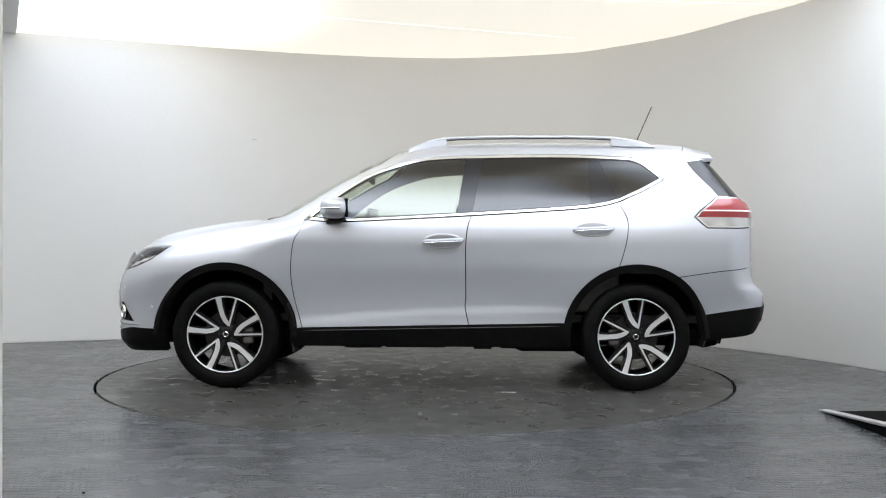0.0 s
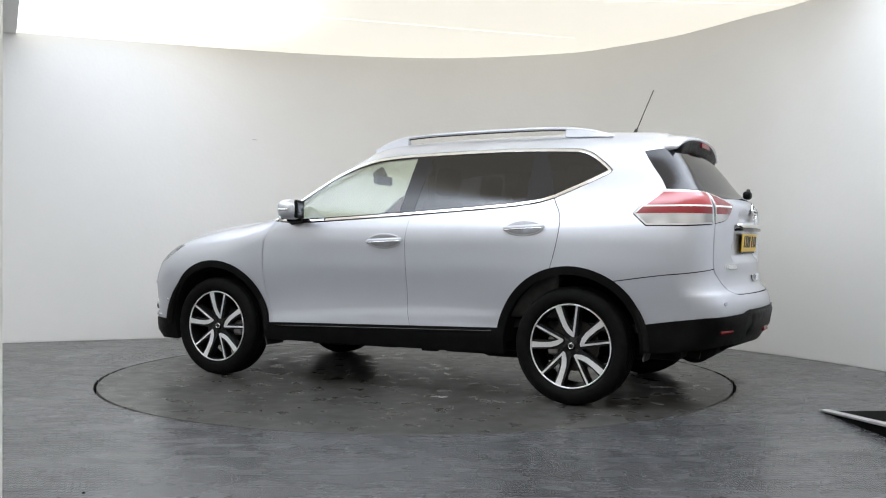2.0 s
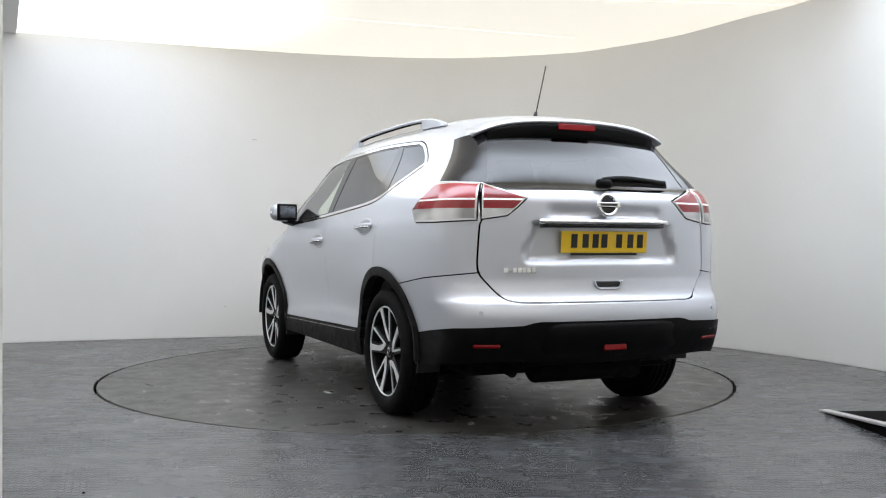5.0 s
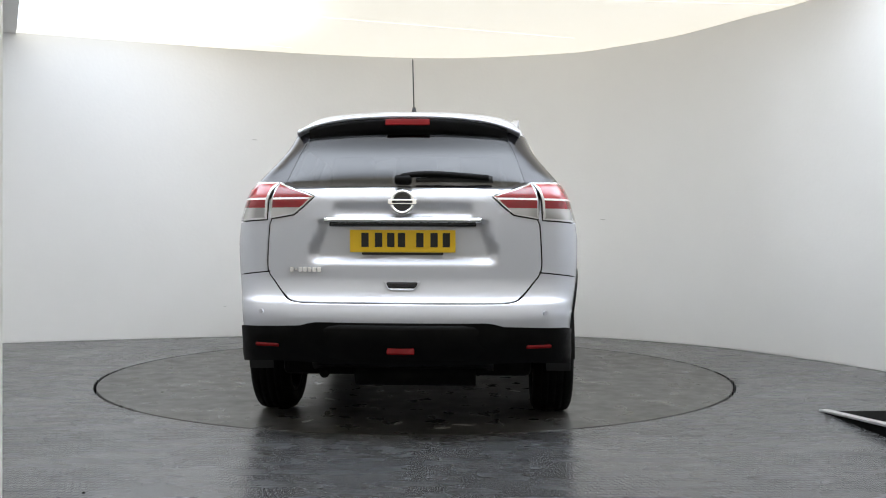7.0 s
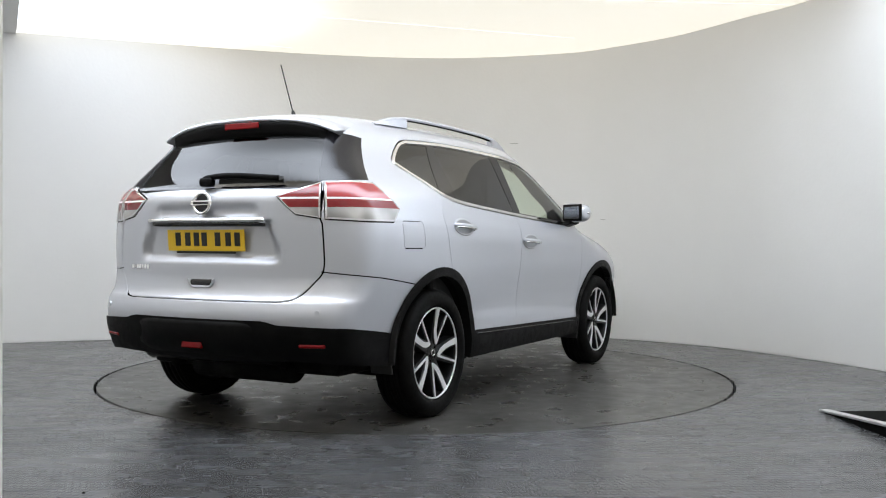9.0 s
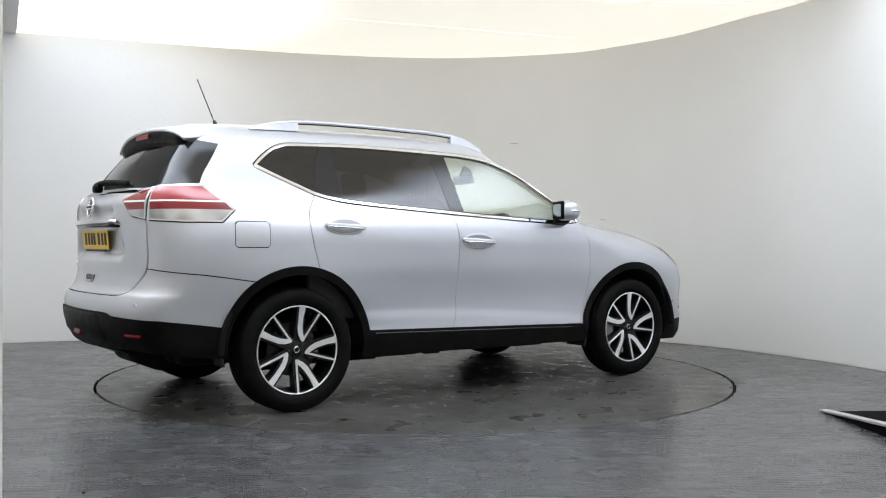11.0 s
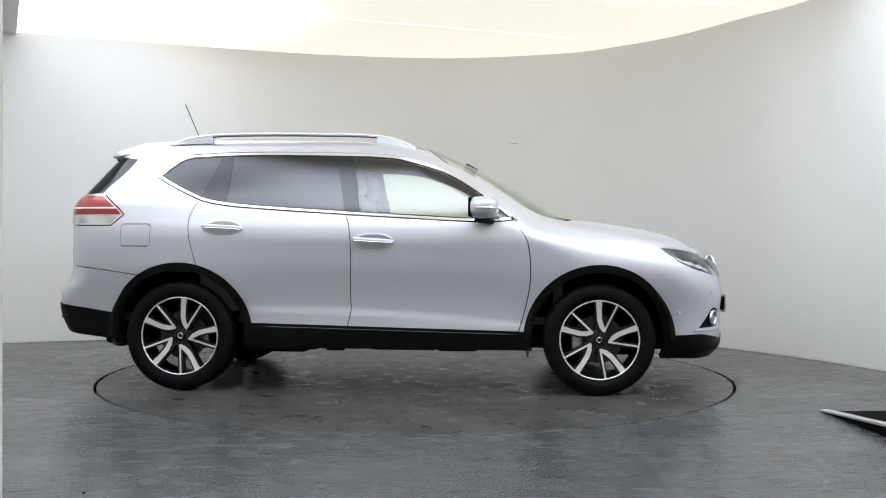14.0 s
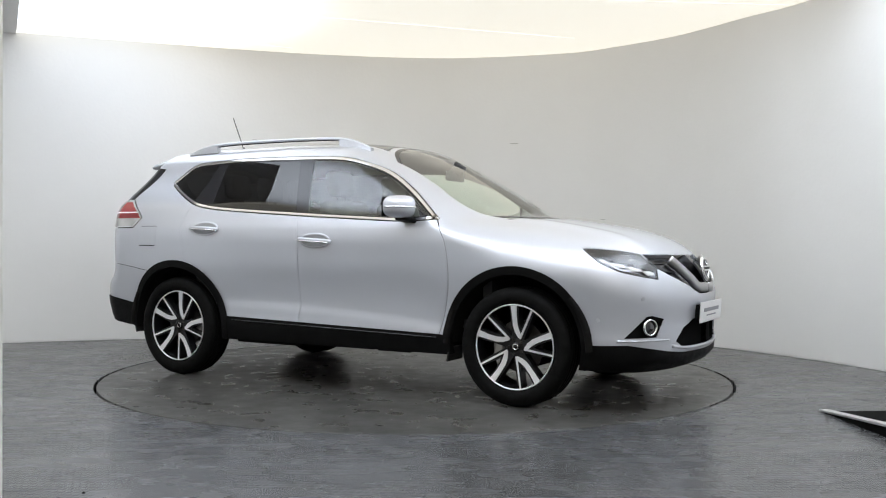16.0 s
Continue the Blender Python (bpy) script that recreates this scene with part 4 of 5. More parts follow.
        part("thin_spoke", c, wheel, "thin machined spoke", turn_y(72 * k - phase))
        part("thin_spoke_web", d, wheel, "", turn_y(72 * k - phase))
    part("hub", mesh_of("hub", *lathe([(0.001, 0.066), (0.064, 0.064), (0.07, 0.055), (0.07, 0.0), (0.001, 0.0)], 40, False), RIMBLACK, True), wheel, "black hub")
    part("centre_cap", mesh_of("centre_cap", *lathe([(0.001, 0.074), (0.022, 0.0735), (0.027, 0.070), (0.027, 0.06)], 32, False), GLOSSBLACK, True), wheel, "black centre cap")
    part("cap_ring", mesh_of("cap_ring", *lathe([(0.014, 0.0745), (0.014, 0.0765), (0.018, 0.0765), (0.018, 0.0738)], 32), CHROME, True), wheel)
    for k in range(5):
        q = math.radians(72 * k + 20)
        part("wheel_nut", rod(0.009, 0.008, 0.02, pose(0.045 * math.sin(q), 0.066, 0.045 * math.cos(q), 90), 6), wheel, mat=STEEL)
    part("brake_disc", mesh_of("brake_disc", *lathe([(0.07, 0.01), (0.155, 0.01), (0.155, -0.015), (0.07, -0.015)], 48), STEEL, False), wheel, "grey steel brake disc")
    part("caliper", box(0.07, 0.05, 0.11, pose(0.135 if (x < 0) == (y > 0) else -0.135, 0.0, -0.01), 0.015), wheel, "bare metal brake caliper", mat=CALIPER)
    return wheel


def on_side(x, z):
    p = wrap(np.array([u_of(x)]), np.array([z]))
    return p[0], normals_at(p)[0]


def build_mirror(car, side):
    m = new("door_mirror")
    m.parent = car
    m.matrix_basis = pose(0.60, side * 0.975, 1.19, 0, 0, side * 20)
    # housing: a rounded pod, blunt behind and swept ahead
    bm = bmesh.new()
    bmesh.ops.create_uvsphere(bm, u_segments=28, v_segments=18, radius=1.0)
    for v in bm.verts:
        x, y, z = v.co
        sx = 0.105 if x > 0 else 0.055
        e = lambda t, k: math.copysign(abs(t) ** k, t)
        v.co = (sx * e(x, 0.75), 0.098 * e(y, 0.62), 0.070 * e(z, 0.65) * (1 - 0.12 * y * side))
        v.co.x -= 0.018 * max(0.0, side * v.co.y / 0.098) if x > 0 else 0.0
    smooth_shade(bm)
    part("housing", bm, m, "silver painted mirror housing", mat=PAINT)
    part("glass", box(0.006, 0.138, 0.088, pose(-0.054, 0, 0.0), 0.002), m, "mirror glass", mat=MIRROR)
    part("glass_edge", rounded(0.022, 0.172, 0.122, pose(-0.044, 0, 0.0), 0.009), m, "black mirror edge", mat=CLAD)
    line = []
    for a in np.linspace(0.15, 2.2, 16):
        x, y = math.sin(a), math.cos(a)
        y_ = 0.100 * math.copysign(abs(y) ** 0.62, y)
        line.append(((0.107 if x > 0 else 0.057) * math.copysign(abs(x) ** 0.75, x) - (0.018 * max(0.0, y_ / 0.098) if x > 0 else 0.0), side * y_, -0.004))
    part("repeater", sweep(line, [(-0.004, -0.006), (0.005, -0.005), (0.005, 0.005), (-0.004, 0.006)], CHROME, "repeater"), m, "bright repeater strip")
    part("foot", box(0.10, 0.13, 0.035, pose(0.0, -side * 0.075, -0.078, side * 14), 0.012), m, "black mirror foot", mat=CLAD)


def build_handle(car, side, x, z):
    p, n = on_side(x, z)
    y = p[1]
    h = new("door_handle")
    h.parent = car
    h.matrix_basis = pose(x, side * y, z, 0, 0, 0)
    n_ = 36
    angles = [2 * math.pi * i / n_ for i in range(n_)]
    verts, faces = [], []
    rings_ = ((0.128, 0.051, 0.001), (0.122, 0.047, 0.0045), (0.112, 0.041, 0.003))
    xs = np.array([sx * math.cos(a) for sx, sz, off in rings_ for a in angles])
    zs = np.array([sz * math.sin(a) for sx, sz, off in rings_ for a in angles])
    offs = np.array([off for sx, sz, off in rings_ for a in angles])
    ys = wrap(x + xs, z + zs)[:, 1] - y + offs
    verts = [(p, side * q, r) for p, q, r in zip(xs, ys, zs)]
    for r in range(2):
        faces += [(r * n_ + i, r * n_ + (i + 1) % n_, (r + 1) * n_ + (i + 1) % n_, (r + 1) * n_ + i) for i in range(n_)]
    part("cup_rim", mesh_of("cup_rim", verts, faces, PAINT, True), h, "raised silver rim round the finger cup")
    # Flat ellipse; its grey stands for the shade of a hollow.
    inner = bmesh.new()
    ring = [inner.verts.new(v) for v in verts[2 * n_:3 * n_]]
    inner.faces.new(ring if side < 0 else ring[::-1])
    part("cup", inner, h, "flat finger cup, its shade painted grey", mat=CUP)
    arch = [(0.128, 0.004, -0.008), (0.11, 0.022, -0.004), (0.06, 0.036, 0.0), (0.0, 0.041, 0.003), (-0.06, 0.040, 0.006), (-0.11, 0.028, 0.008), (-0.126, 0.004, 0.009)]
    path = spline([(a, side * b, c) for a, b, c in arch], 5)
    sec = [(0.009 * math.cos(a), 0.0135 * math.sin(a)) for a in np.linspace(0, 2 * math.pi, 12, endpoint=False)]
    part("grip", sweep(path, sec, PAINT, "grip"), h, "silver painted grip")
    sec = [(0.010 * math.cos(a), 0.007 * math.sin(a) - 0.009) for a in np.linspace(0, 2 * math.pi, 10, endpoint=False)]
    part("chrome_strip", sweep(path[3:-3], sec, CHROME, "chrome_strip"), h, "chrome strip")


def build_rail(car, side):
    """Roof rail: two broad silver feet and a slim bar with a slot under it."""
    rail = new("roof_rail")
    rail.parent = car
    line = spline([(0.16, 0.595, 1.595), (-0.06, 0.60, 1.672), (-0.5, 0.605, 1.690), (-1.1, 0.595, 1.690), (-1.36, 0.58, 1.668), (-1.52, 0.565, 1.622)], 8)
    line = line * (1, side, 1)
    sec = [(0.017 * math.copysign(abs(math.cos(a)) ** 0.7, math.cos(a)), 0.012 * math.copysign(abs(math.sin(a)) ** 0.7, math.sin(a))) for a in np.linspace(0, 2 * math.pi, 14, endpoint=False)]
    part("bar", sweep(line, sec, PAINT, "bar"), rail, "silver rail bar")
    sec = [(p * 0.8, q * 0.18 - 0.0115) for p, q in sec]
    part("slot_edge", sweep(line[7:-8], sec, DARK, "slot_edge"), rail, "dark slot edge")
    for a, b in ((0.16, -0.10), (-1.52, -1.22)):
        xs = np.linspace(a, b, 9)
        pts = []
        for x in xs:
            i = int(np.argmin(np.abs(line[:, 0] - x)))
            pts.append((x, line[i, 1], line[i, 2]))
        verts, faces = [], []
        for x, y, z in pts:
            low = drape(np.array([x]), np.array([abs(y) - 0.01]))[0, 2] - 0.01
            verts += [(x, y - 0.02, low), (x, y + 0.02, low), (x, y + 0.016, z), (x, y - 0.016, z)]
        k = len(pts)
        for i in range(k - 1):
            faces += [(i * 4 + q, i * 4 + (q + 1) % 4, i * 4 + 4 + (q + 1) % 4, i * 4 + 4 + q) for q in range(4)]
        faces += [(0, 3, 2, 1), tuple(4 * (k - 1) + q for q in range(4))]
        part("rail_foot", mesh_of("rail_foot", verts, faces, PAINT, False), rail, "silver rail foot")


def slab(name, section, ys, mat, parent, scale=lambda y: 1.0, shift=lambda y: (0, 0), label="", smooth=True):
    """A profile (x, z) drawn across the car at the stations ys."""
    verts, faces, k = [], [], len(section)
    for y in ys:
        s, (dx, dz) = scale(y), shift(y)
        cx, cz = section[0]
        verts += [(cx + (x - cx) * s + dx, y, cz + (z - cz) * s + dz) for x, z in section]
    for i in range(len(ys) - 1):
        faces += [(i * k + q, i * k + (q + 1) % k, (i + 1) * k + (q + 1) % k, (i + 1) * k + q) for q in range(k)]
    faces += [tuple(range(k))[::-1], tuple((len(ys) - 1) * k + q for q in range(k))]
    return part(name, mesh_of(name, verts, faces, mat, smooth), parent, label)


def build_rear(car):
    gate = joined("tailgate", "gate", PAINT, car)
    joined("rear_screen", "screen", REARGLASS, gate, -0.002, 0, "dark tinted rear glass")
    bumper = joined("rear_bumper", "rear_bumper", PAINT, car)
    joined("lower_bumper", "rear_clad", CLAD, bumper, 0.010, 0.04, "black plastic lower bumper")
    # roof spoiler, dark below
    ys = np.linspace(-0.585, 0.585, 27)
    bend = lambda y: (0.12 * y * y, -0.11 * y * y - 0.034 * abs(y / 0.55) ** 5)
    slab("spoiler", [(-1.72, 1.668), (-1.85, 1.657), (-1.945, 1.640), (-1.960, 1.627), (-1.955, 1.617), (-1.80, 1.590)], ys, PAINT, car, shift=bend, label="silver roof spoiler")
    under = [(-1.80, 1.630), (-1.952, 1.6145), (-1.952, 1.598), (-1.945, 1.570), (-1.935, 1.530), (-1.82, 1.54)]
    slab("spoiler_underside", under, np.linspace(-0.52, 0.52, 21), CLAD, car, shift=bend, label="dark plastic spoiler underside")
    part("brake_light", box(0.012, 0.232, 0.034, pose(-1.953, 0, 1.595, 0, 6, 0), 0.004), car, "red high-level brake light", mat=REFLECTOR)
    # wiper
    w = new("rear_wiper")
    w.parent = car
    part("wiper_arm", sweep(spline([(-2.228, -0.02, 1.272), (-2.224, 0.0, 1.292), (-2.202, -0.15, 1.305), (-2.164, -0.42, 1.288)], 6), [(-0.012, -0.012), (0.012, -0.012), (0.010, 0.016), (-0.010, 0.016)], CLAD, "wiper_arm"), w, "black plastic wiper arm")
    part("wiper_blade", sweep(spline([(-2.191, -0.06, 1.282), (-2.180, -0.25, 1.284), (-2.150, -0.44, 1.283)], 5), [(-0.010, -0.016), (0.010, -0.016), (0.006, 0.016), (-0.006, 0.016)], RUBBER, "wiper_blade"), w)
    part("wiper_boss", smooth_shade(box(0.05, 0.085, 0.05, pose(-2.220, 0.0, 1.275), 0.018, 3)), w, mat=CLAD)
    # plate with bars in place of its characters
    plate = new("number_plate")
    plate.parent = car
    plate.matrix_basis = pose(-2.232, 0, 0.975, 0, -5, 0)
    part("plate", box(0.006, 0.52, 0.111, None, 0.002), plate, "yellow number plate", mat=YELLOW)
    for y in (0.185, 0.118, 0.058, 0.005, -0.085, -0.155, -0.215):
        part("plate_bar", box(0.003, 0.036, 0.07, pose(-0.0035, y, 0.006)), plate, "plain black bar", mat=INK)
    part("plate_footer", box(0.003, 0.40, 0.012, pose(-0.002, 0, -0.062)), plate, "black dealer strip", mat=INK)
    # chrome strip over it, badge, release
    slab("plate_garnish", [(-2.23, 1.092), (-2.275, 1.088), (-2.28, 1.070), (-2.23, 1.058)], np.linspace(-0.385, 0.385, 17), CHROME, car, shift=lambda y: (0.17 * y * y, 0.0), label="chrome strip above the plate")
    slab("garnish_underside", [(-2.205, 1.062), (-2.270, 1.066), (-2.268, 1.050), (-2.205, 1.044)], np.linspace(-0.36, 0.36, 17), GLOSSBLACK, car, shift=lambda y: (0.17 * y * y, 0.0), label="dark strip with plate lamps")
    badge = new("rear_badge")
    badge.parent = car
    badge.matrix_basis = pose(-2.257, 0, 1.165, 8, 0, 90)
    part("ring", mesh_of("ring", *lathe([(0.046, -0.002), (0.046, 0.008), (0.060, 0.008), (0.062, -0.002)], 40), CHROME, True), badge, "chrome ring")
    part("bar", box(0.140, 0.012, 0.026, pose(0, 0.006, 0), 0.003), badge, "chrome bar", mat=CHROME)
    part("bar_print", box(0.10, 0.002, 0.012, pose(0, 0.0125, 0)), badge, mat=INK)
    part("backing", rod(0.047, 0.047, 0.004, pose(0, 0.001, 0, 90), 32), badge, "dark badge centre", mat=GLOSSBLACK)
    # model badge as plain chrome shapes
    letters = new("model_badge")
    letters.parent = car
    for k in range(7):
        y = 0.60 - k * 0.029
        p = wrap(np.array([u_of(-2.3, y) if y > FAN_Y else u_of(-2.3, y)]), np.array([0.832]))[0]
        part("badge_bar", box(0.008, 0.022 if k != 1 else 0.012, 0.026 if k != 1 else 0.008, pose(p[0] - 0.002, p[1], 0.832, 0, 0, -16), 0.002), letters, mat=CHROME)
    release = new("tailgate_release")
    release.parent = car
    release.matrix_basis = pose(-2.262, 0, 0.758)
    part("cup", box(0.02, 0.155, 0.035, pose(0.006, 0, 0.0), 0.010), release, "dark release recess", mat=GLOSSBLACK)
    part("cup_edge", sweep(spline([(-0.006, 0.085, 0.02), (-0.006, 0.062, -0.018), (-0.006, 0.0, -0.022), (-0.006, -0.062, -0.018), (-0.006, -0.085, 0.02)], 5), [(-0.004, -0.004), (0.004, -0.004), (0.004, 0.004), (-0.004, 0.004)], PAINT, "cup_edge"), release, "silver recess edge")
    # raised middle of the lower bumper with its lamp, side reflectors, sensors
    slab("bumper_insert", [(-2.275, 0.578), (-2.343, 0.573), (-2.351, 0.548), (-2.333, 0.45), (-2.275, 0.37), (-2.225, 0.35)], np.linspace(-0.45, 0.45, 19), CLAD, bumper, shift=lambda y: (0.17 * y * y + 0.05 * abs(y / 0.45) ** 10, -0.02 * abs(y / 0.45) ** 12), label="black plastic bumper centre")
    part("fog_light", box(0.02, 0.135, 0.036, pose(-2.327, 0.0, 0.445, 0, 12, 0), 0.006), bumper, "red rear fog light", mat=REFLECTOR)
    for s in (1, -1):
        p = wrap(np.array([u_of(-2.2, 0.66)]), np.array([0.462]))[0]
        g = normals_at(p[None])[0]
        part("reflector", box(0.03, 0.135, 0.021, pose(p[0] - 0.001, s * p[1], 0.462, 0, 0, -s * math.degrees(math.atan2(g[1], -g[0]))), 0.008), bumper, "red reflector", mat=REFLECTOR)
        p = wrap(np.array([u_of(-2.22, 0.70)]), np.array([0.625]))[0]
        part("parking_sensor", rod(0.012, 0.012, 0.012, pose(p[0], s * p[1], 0.625, 0, 90, -s * 30), 20), bumper, "silver parking sensor", mat=PAINT)


def build_front(car):
    bumper = joined("front_bumper", "front_bumper", PAINT, car)
    joined("lower_bumper", "nose_clad", CLAD, bumper, 0.006, 0.03, "black plastic lower bumper")
    joined("grille", "grille", GLOSSBLACK, car, -0.03, -0.03, "black honeycomb grille")
    joined("intake", "intake", DARK, bumper, -0.03, -0.03, "dark lower intake")
    # chrome V and badge
    for s in (1, -1):
        line = [wrap(np.array([u_of(2.2, y)]), np.array([z]))[0] + (0.006, 0, 0) for y, z in ((0.345, 0.872), (0.30, 0.825), (0.24, 0.765), (0.19, 0.718), (0.12, 0.703), (0.0, 0.70))]
        path = spline([p * (1, s, 1) for p in line], 5)
        part("grille_bar", sweep(path, [(-0.010, -0.030), (0.008, -0.024), (0.008, 0.024), (-0.010, 0.030)], SATIN, "grille_bar"), car, "chrome V-shaped grille bar")
        for z in (0.86, 0.80):
            line = [wrap(np.array([u_of(2.2, y)]), np.array([z]))[0] + (-0.024, 0, 0) for y in (0.50, 0.42, 0.34)]
            part("grille_slat", sweep([p * (1, s, 1) for p in line], [(-0.004, -0.004), (0.004, -0.004), (0.004, 0.004), (-0.004, 0.004)], CLAD, "grille_slat"), car)
        lip = [wrap(np.array([u_of(2.2, y)]), np.array([z]))[0] for y, z in ((0.50, 0.372), (0.35, 0.355), (0.2, 0.350), (-0.01, 0.348))]
        part("lip", sweep(spline([p * (1, s, 1) for p in lip], 5), [(-0.010, -0.009), (0.010, -0.008), (0.010, 0.008), (-0.010, 0.009)], PAINT, "lip"), bumper, "silver lip under the intake")
        p, = wrap(np.array([u_of(2.10, 0.66)]), np.array([0.490]))
        fog = new("fog_lamp")
        fog.parent = car
        fog.matrix_basis = pose(p[0] - 0.008, s * p[1], 0.490, 0, 0, -90 + s * 33)
        part("ring", mesh_of("ring", *lathe([(0.040, -0.01), (0.040, 0.016), (0.047, 0.016), (0.050, -0.01)], 36), CHROME, True), fog, "chrome ring")
        part("lens", smooth_shade(ball(0.038, Matrix.Diagonal((1, 0.35, 1, 1)))), fog, "dark clear lens", mat=DARKLENS)
        edge = [wrap(np.array([u_of(x, y)]), np.array([z]))[0] for x, y, z in ((1.95, 0.80, 0.415), (2.05, 0.74, 0.413), (2.14, 0.62, 0.414), (2.19, 0.53, 0.412))]
        part("fog_trim", sweep(spline([q * (1, s, 1) for q in edge], 5), [(-0.008, -0.007), (0.006, -0.005), (0.006, 0.005), (-0.008, 0.007)], PAINT, "fog_trim"), bumper, "silver ledge under the fog lamp")
        for x, y, z in ((1.849, 0.83, 0.532), (2.08, 0.72, 0.655)):
            p, = wrap(np.array([u_of(x, y)]), np.array([z]))
            part("parking_sensor", rod(0.011, 0.011, 0.01, pose(p[0], s * p[1], z, 0, 90, s * 50), 18), bumper, "silver parking sensor", mat=PAINT)
    badge = new("front_badge")
    badge.parent = car
    badge.matrix_basis = pose(2.245, 0, 0.815, 10, 0, -90)
    part("ring", mesh_of("ring", *lathe([(0.058, -0.006), (0.058, 0.010), (0.074, 0.010), (0.078, -0.006)], 40), CHROME, True), badge, "chrome ring")
    part("bar", box(0.175, 0.014, 0.032, pose(0, 0.008, 0), 0.003), badge, "chrome bar", mat=CHROME)
    part("bar_print", box(0.12, 0.002, 0.014, pose(0, 0.016, 0)), badge, mat=INK)
    part("backing", rod(0.059, 0.059, 0.004, pose(0, 0.0, 0, 90), 32), badge, "dark badge centre", mat=GLOSSBLACK)
    plate = new("front_plate")
    plate.parent = car
    plate.matrix_basis = pose(2.285, 0, 0.555, 0, 3, 0)
    part("plate", box(0.006, 0.52, 0.125, None, 0.002), plate, "white dealer plate", mat=PLATEWHITE)
    part("plate_bar", box(0.002, 0.36, 0.022, pose(0.0035, 0, 0.012)), plate, "grey print", mat=GREYINK)
    part("plate_bar", box(0.002, 0.22, 0.008, pose(0.0035, 0, -0.022)), plate, "grey print", mat=GREYINK)
    part("plate_bracket", box(0.04, 0.44, 0.09, pose(-0.022, 0, 0)), plate, mat=CLAD)


def build_under(car):
    joined("inner_shell", "shell", DARK, car, -0.016, 0)
    bm = box(3.9, 1.30, 0.12, pose(0.0, 0, 0.335), 0.03)
    part("floor_pan", bm, car, "dark underbody", mat=UNDER)
    bm = box(1.55, 1.5, 0.10, pose(0.0, 0, 0.325), 0.02)
    part("floor_side", bm, car, mat=UNDER)
    part("sump", box(0.55, 0.7, 0.14, pose(1.45, 0, 0.27), 0.04), car, mat=UNDER)
    part("fuel_tank", box(0.55, 1.0, 0.14, pose(-0.85, 0, 0.28), 0.05), car, mat=UNDER)
    part("front_beam", box(0.12, 1.3, 0.08, pose(1.30, 0, 0.24), 0.02), car, mat=UNDER)
    part("rear_beam", box(0.16, 1.3, 0.10, pose(-1.40, 0, 0.27), 0.02), car, mat=UNDER)
    part("silencer", smooth_shade(rod(0.10, 0.10, 0.62, Matrix.Translation((-1.95, -0.05, 0.30)) @ Matrix.Diagonal((1, 1, 0.75, 1)) @ pose(0, 0, 0, 90), 24)), car, "dull steel silencer", mat=UNDER)
    part("tail_pipe", smooth_shade(rod(0.026, 0.026, 0.20, pose(-1.92, 0.42, 0.31, 0, 80, 0), 18)), car, "dull exhaust pipe", mat=UNDER)
    part("exhaust", smooth_shade(rod(0.025, 0.025, 2.6, pose(-0.6, 0.1, 0.25, 0, 90, 0), 14)), car, mat=UNDER)
    for s in (1, -1):
        for x in (WHEEL_X, -WHEEL_X):
            verts, faces = lathe([(0.475, -0.46), (0.475, 0.035), (0.445, 0.035), (0.445, -0.44), (0.04, -0.44), (0.04, -0.46)], 64)
            me = mesh_of("arch_liner", [(a, b * s, c) for a, b, c in verts], faces, UNDER, True)
            keep = bmesh.new()
            keep.from_mesh(me)
            bmesh.ops.delete(keep, geom=[v for v in keep.verts if v.co.z < -0.002], context="VERTS")
            keep.to_mesh(me)
            keep.free()
            part("arch_liner", me, car, "black arch liner", pose(x, s * 0.85, ARCH_Z))
            part("arm", box(0.10, 0.5, 0.05, pose(x, s * 0.52, 0.27), 0.015), car, mat=UNDER)
        part("mud_flap", box(0.012, 0.19, 0.09, pose(0.905, s * 0.78, 0.285, 0, 8), 0.004), car, mat=RUBBER)
        part("mud_flap", box(0.012, 0.13, 0.10, pose(-1.80, s * 0.80, 0.335, 0, -14), 0.004), car, mat=RUBBER)
    # ragged edges below the sills
    for s in (1, -1):
        for x, l, d in ((0.45, 0.25, 0.02), (0.1, 0.4, 0.012), (-0.35, 0.12, 0.028), (-0.62, 0.3, 0.018), (-0.82, 0.10, 0.035)):
            part("jacking_seam", box(l, 0.03, d * 0.5 + 0.03, pose(x, s * 0.76, 0.288 - d / 4), 0.006), car, mat=UNDER)


def rounded(sx, sy, sz, m, bevel):
    return smooth_shade(box(sx, sy, sz, m, bevel, 4))


def build_seat(car, x, y, rear=False):
    seat = new("rear_seat" if rear else "front_seat")
    seat.parent = car
    seat.matrix_basis = pose(x, y, 0.0)
    w = 1.25 if rear else 0.50
    part("cushion", rounded(0.52, w, 0.16, pose(0.05, 0, 0.62, 0, -6), 0.05), seat, mat=SEAT)
    part("backrest", rounded(0.14, w * 0.98, 0.66, pose(-0.27, 0, 0.94, 0, -14), 0.06), seat, mat=SEAT)
    for dy in ((0.38, 0, -0.38) if rear else (0,)):
        part("headrest", rounded(0.10, 0.25, 0.19, pose(-0.375, dy, 1.385, 0, -10), 0.045), seat, mat=SEAT)
        for e in (0.05, -0.05):
            part("headrest_post", rod(0.006, 0.006, 0.14, pose(-0.36, dy + e, 1.27, 0, -12), 8), seat, mat=STEEL)


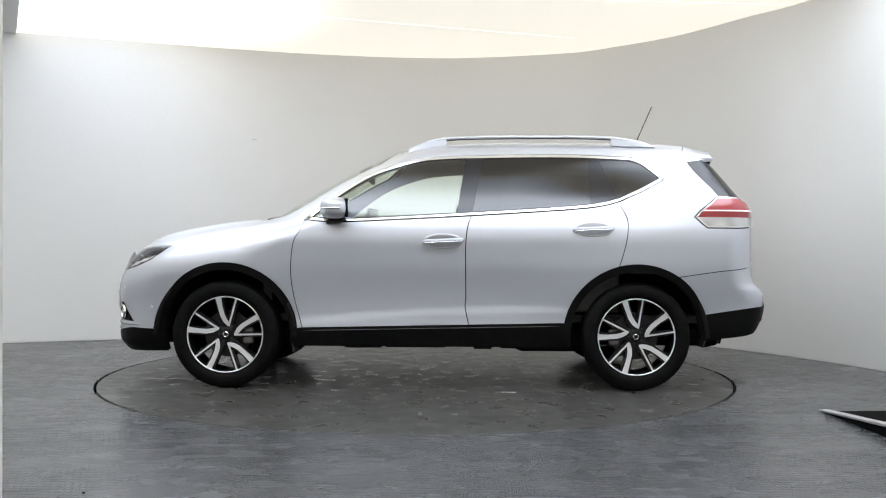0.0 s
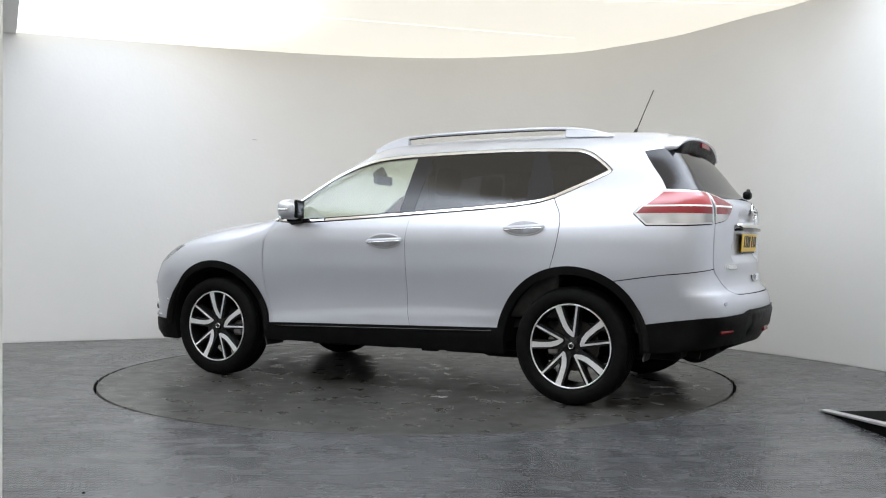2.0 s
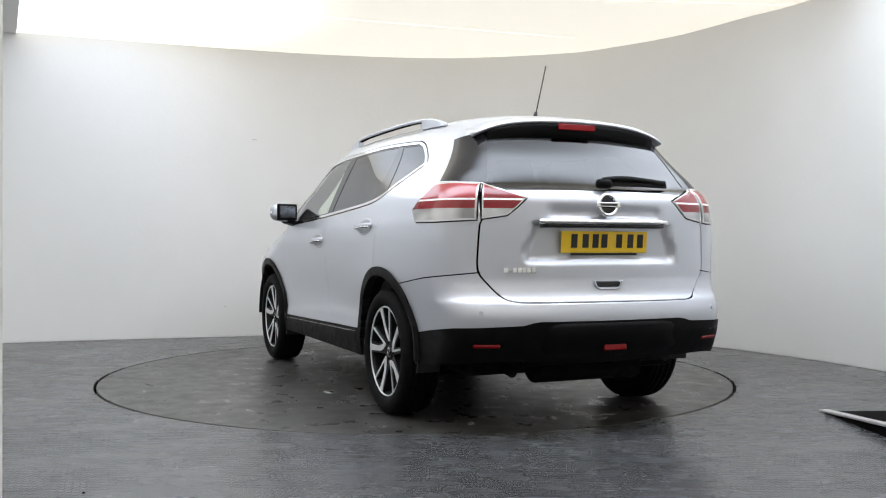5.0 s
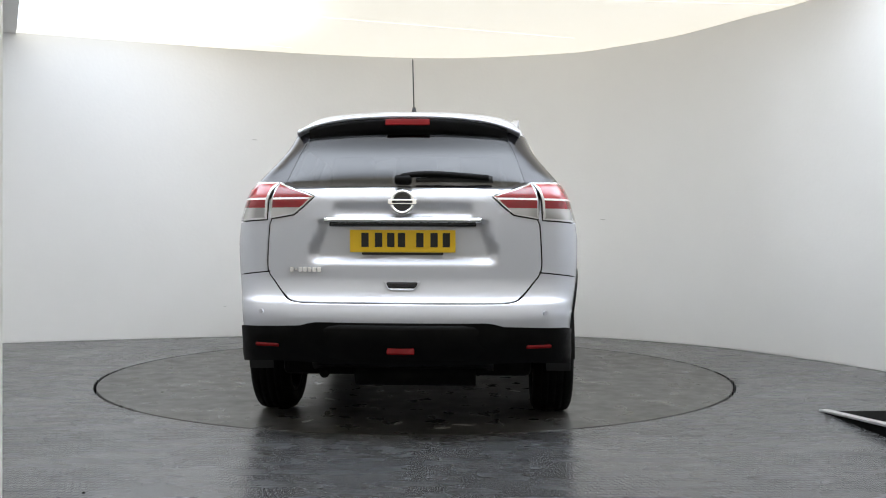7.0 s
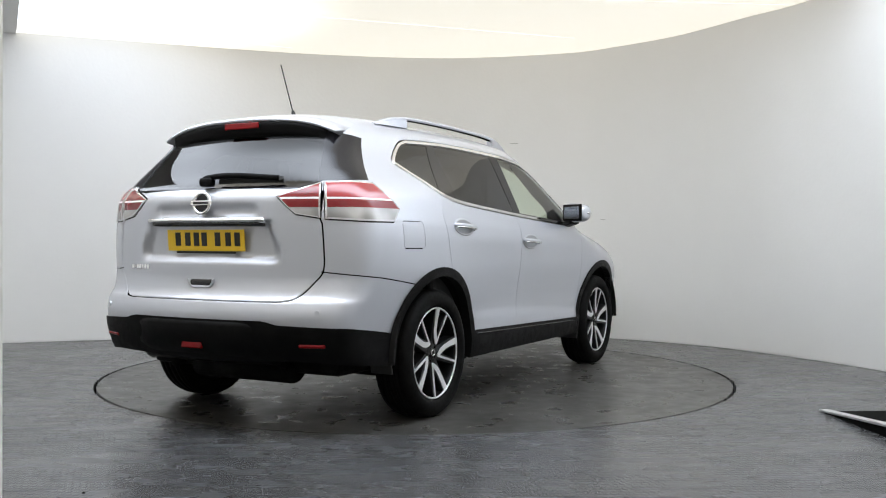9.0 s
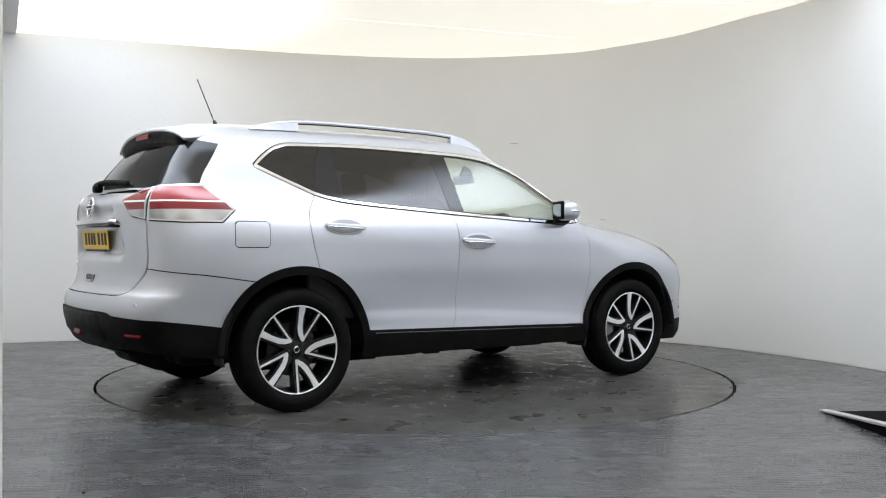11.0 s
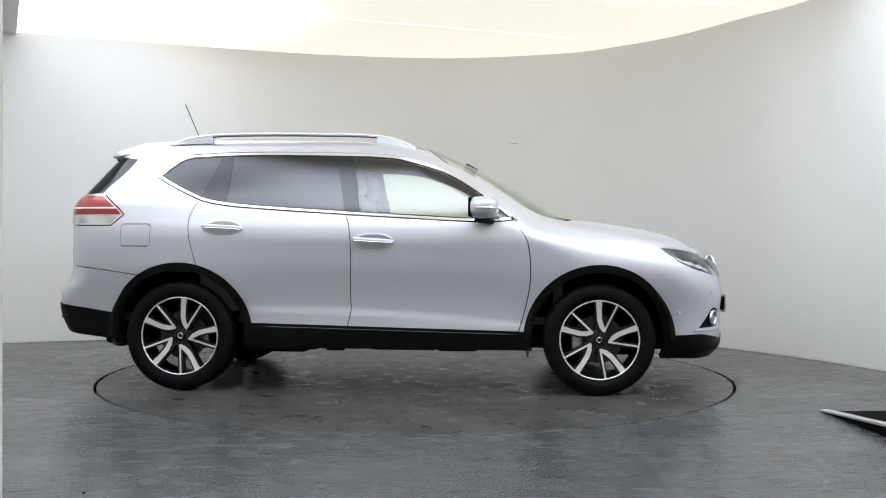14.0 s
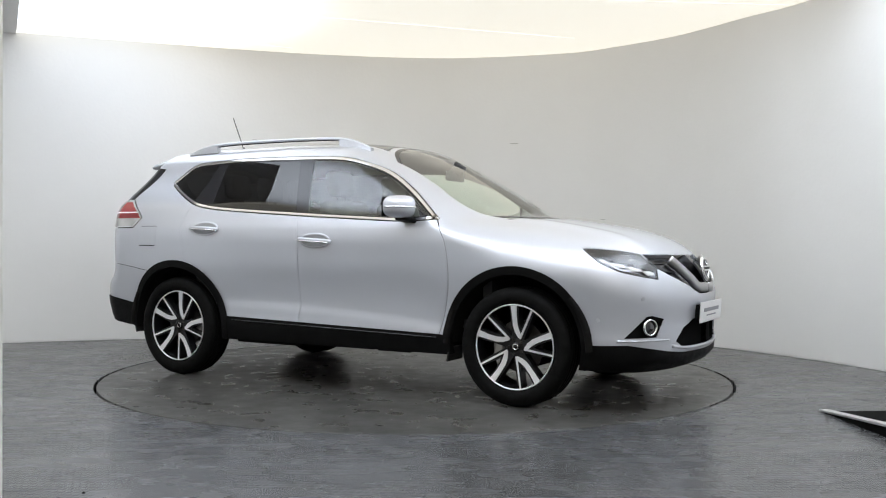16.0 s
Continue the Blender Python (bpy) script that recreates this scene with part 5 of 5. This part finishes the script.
def build_cabin(car):
    part("cabin_floor", box(3.2, 1.4, 0.05, pose(-0.4, 0, 0.46)), car, "dark carpet", mat=TRIM)
    part("bulkhead", box(0.06, 1.45, 0.62, pose(1.10, 0, 0.76)), car, mat=TRIM)
    slab("dashboard", [(1.12, 1.06), (0.85, 1.085), (0.62, 1.05), (0.56, 0.95), (0.60, 0.72), (1.12, 0.70)], np.linspace(-0.72, 0.72, 9), TRIM, car, label="dark moulded dashboard", smooth=False)
    slab("binnacle", [(0.62, 1.10), (0.72, 1.115), (0.85, 1.09), (0.62, 1.03)], np.linspace(-0.50, -0.20, 5), TRIM, car, smooth=False)
    # right-hand drive
    part("steering_wheel", sweep([(0.19 * math.cos(a) * 0.42 + 0.47, -0.36 + 0.19 * math.sin(a), 1.0 + 0.19 * math.cos(a) * 0.90) for a in np.linspace(0, 2 * math.pi, 32, endpoint=False)],
         [(0.016 * math.cos(a), 0.016 * math.sin(a)) for a in np.linspace(0, 2 * math.pi, 8, endpoint=False)], TRIM, "steering_wheel", True), car, "dark steering wheel")
    part("steering_boss", rounded(0.06, 0.16, 0.12, pose(0.49, -0.36, 0.99, 0, -25), 0.02), car, mat=TRIM)
    part("column", rod(0.03, 0.03, 0.25, pose(0.60, -0.36, 0.95, 0, 65), 12), car, mat=TRIM)
    part("console", box(0.9, 0.24, 0.28, pose(0.25, 0, 0.62), 0.03), car, mat=TRIM)
    part("mirror_inside", rounded(0.03, 0.24, 0.07, pose(0.47, 0, 1.44), 0.014), car, "dark interior mirror", mat=TRIM)
    part("mirror_stalk", box(0.10, 0.03, 0.08, pose(0.50, 0, 1.49, 0, 30), 0.01), car, mat=TRIM)
    build_seat(car, 0.10, 0.36)
    build_seat(car, 0.10, -0.36)
    build_seat(car, -0.85, 0.0, True)
    part("parcel_floor", box(0.75, 1.25, 0.04, pose(-1.72, 0, 0.78)), car, mat=TRIM)
    for s in (1, -1):
        part("door_card", box(2.0, 0.05, 0.58, pose(-0.25, s * 0.78, 0.80), 0.02), car, "dark door lining", mat=TRIM)
        part("seat_belt", sweep([(-0.30, s * 0.66, 1.42), (-0.32, s * 0.69, 0.8)], [(-0.022, -0.002), (0.022, -0.002), (0.022, 0.002), (-0.022, 0.002)], TRIM, "seat_belt"), car)


def build_car():
    car = new("car")
    tagged(car, "silver family crossover car with black cladding standing on the turntable", "car")
    for s in (1, -1):
        build_skin(car, s)
    build_top(car)
    for x in (WHEEL_X, -WHEEL_X):
        for s in (1, -1):
            build_wheel(car, x, s * 0.785, {(True, 1): -10.5, (False, 1): -18, (True, -1): -1, (False, -1): 7}[x > 0, s])
    for s in (1, -1):
        build_mirror(car, s)
        build_handle(car, s, -0.085, 0.978)
        build_handle(car, s, -1.065, 1.060)
        build_rail(car, s)
    build_rear(car)
    build_front(car)
    build_under(car)
    build_cabin(car)
    mast = new("aerial")
    mast.parent = car
    part("aerial_base", smooth_shade(rod(0.020, 0.008, 0.05, pose(-1.495, 0, 1.712, 0, -18), 16)), mast, "black rubber base", mat=RUBBER)
    part("aerial_rod", sweep([(-1.50, 0, 1.72), (-1.53, 0, 1.79), (-1.615, 0, 1.985)], [(0.0035 * math.cos(a), 0.0035 * math.sin(a)) for a in np.linspace(0, 2 * math.pi, 8, endpoint=False)], RUBBER, "aerial_rod"), mast, "thin black whip")
    return car


car = build_car()


def motions():
    """The table turns evenly and carries the car."""
    rows = [(t / 2, 177.2 - 13.01 * t / 2) for t in range(33)]
    walk(turntable, [(t, pose(0, 0, 0, 0, 0, a)) for t, a in rows])
    walk(car, [(t, pose(0, 0, 0, 0, 0, a) @ pose(-0.117, -0.082, 0)) for t, a in rows])


motions()
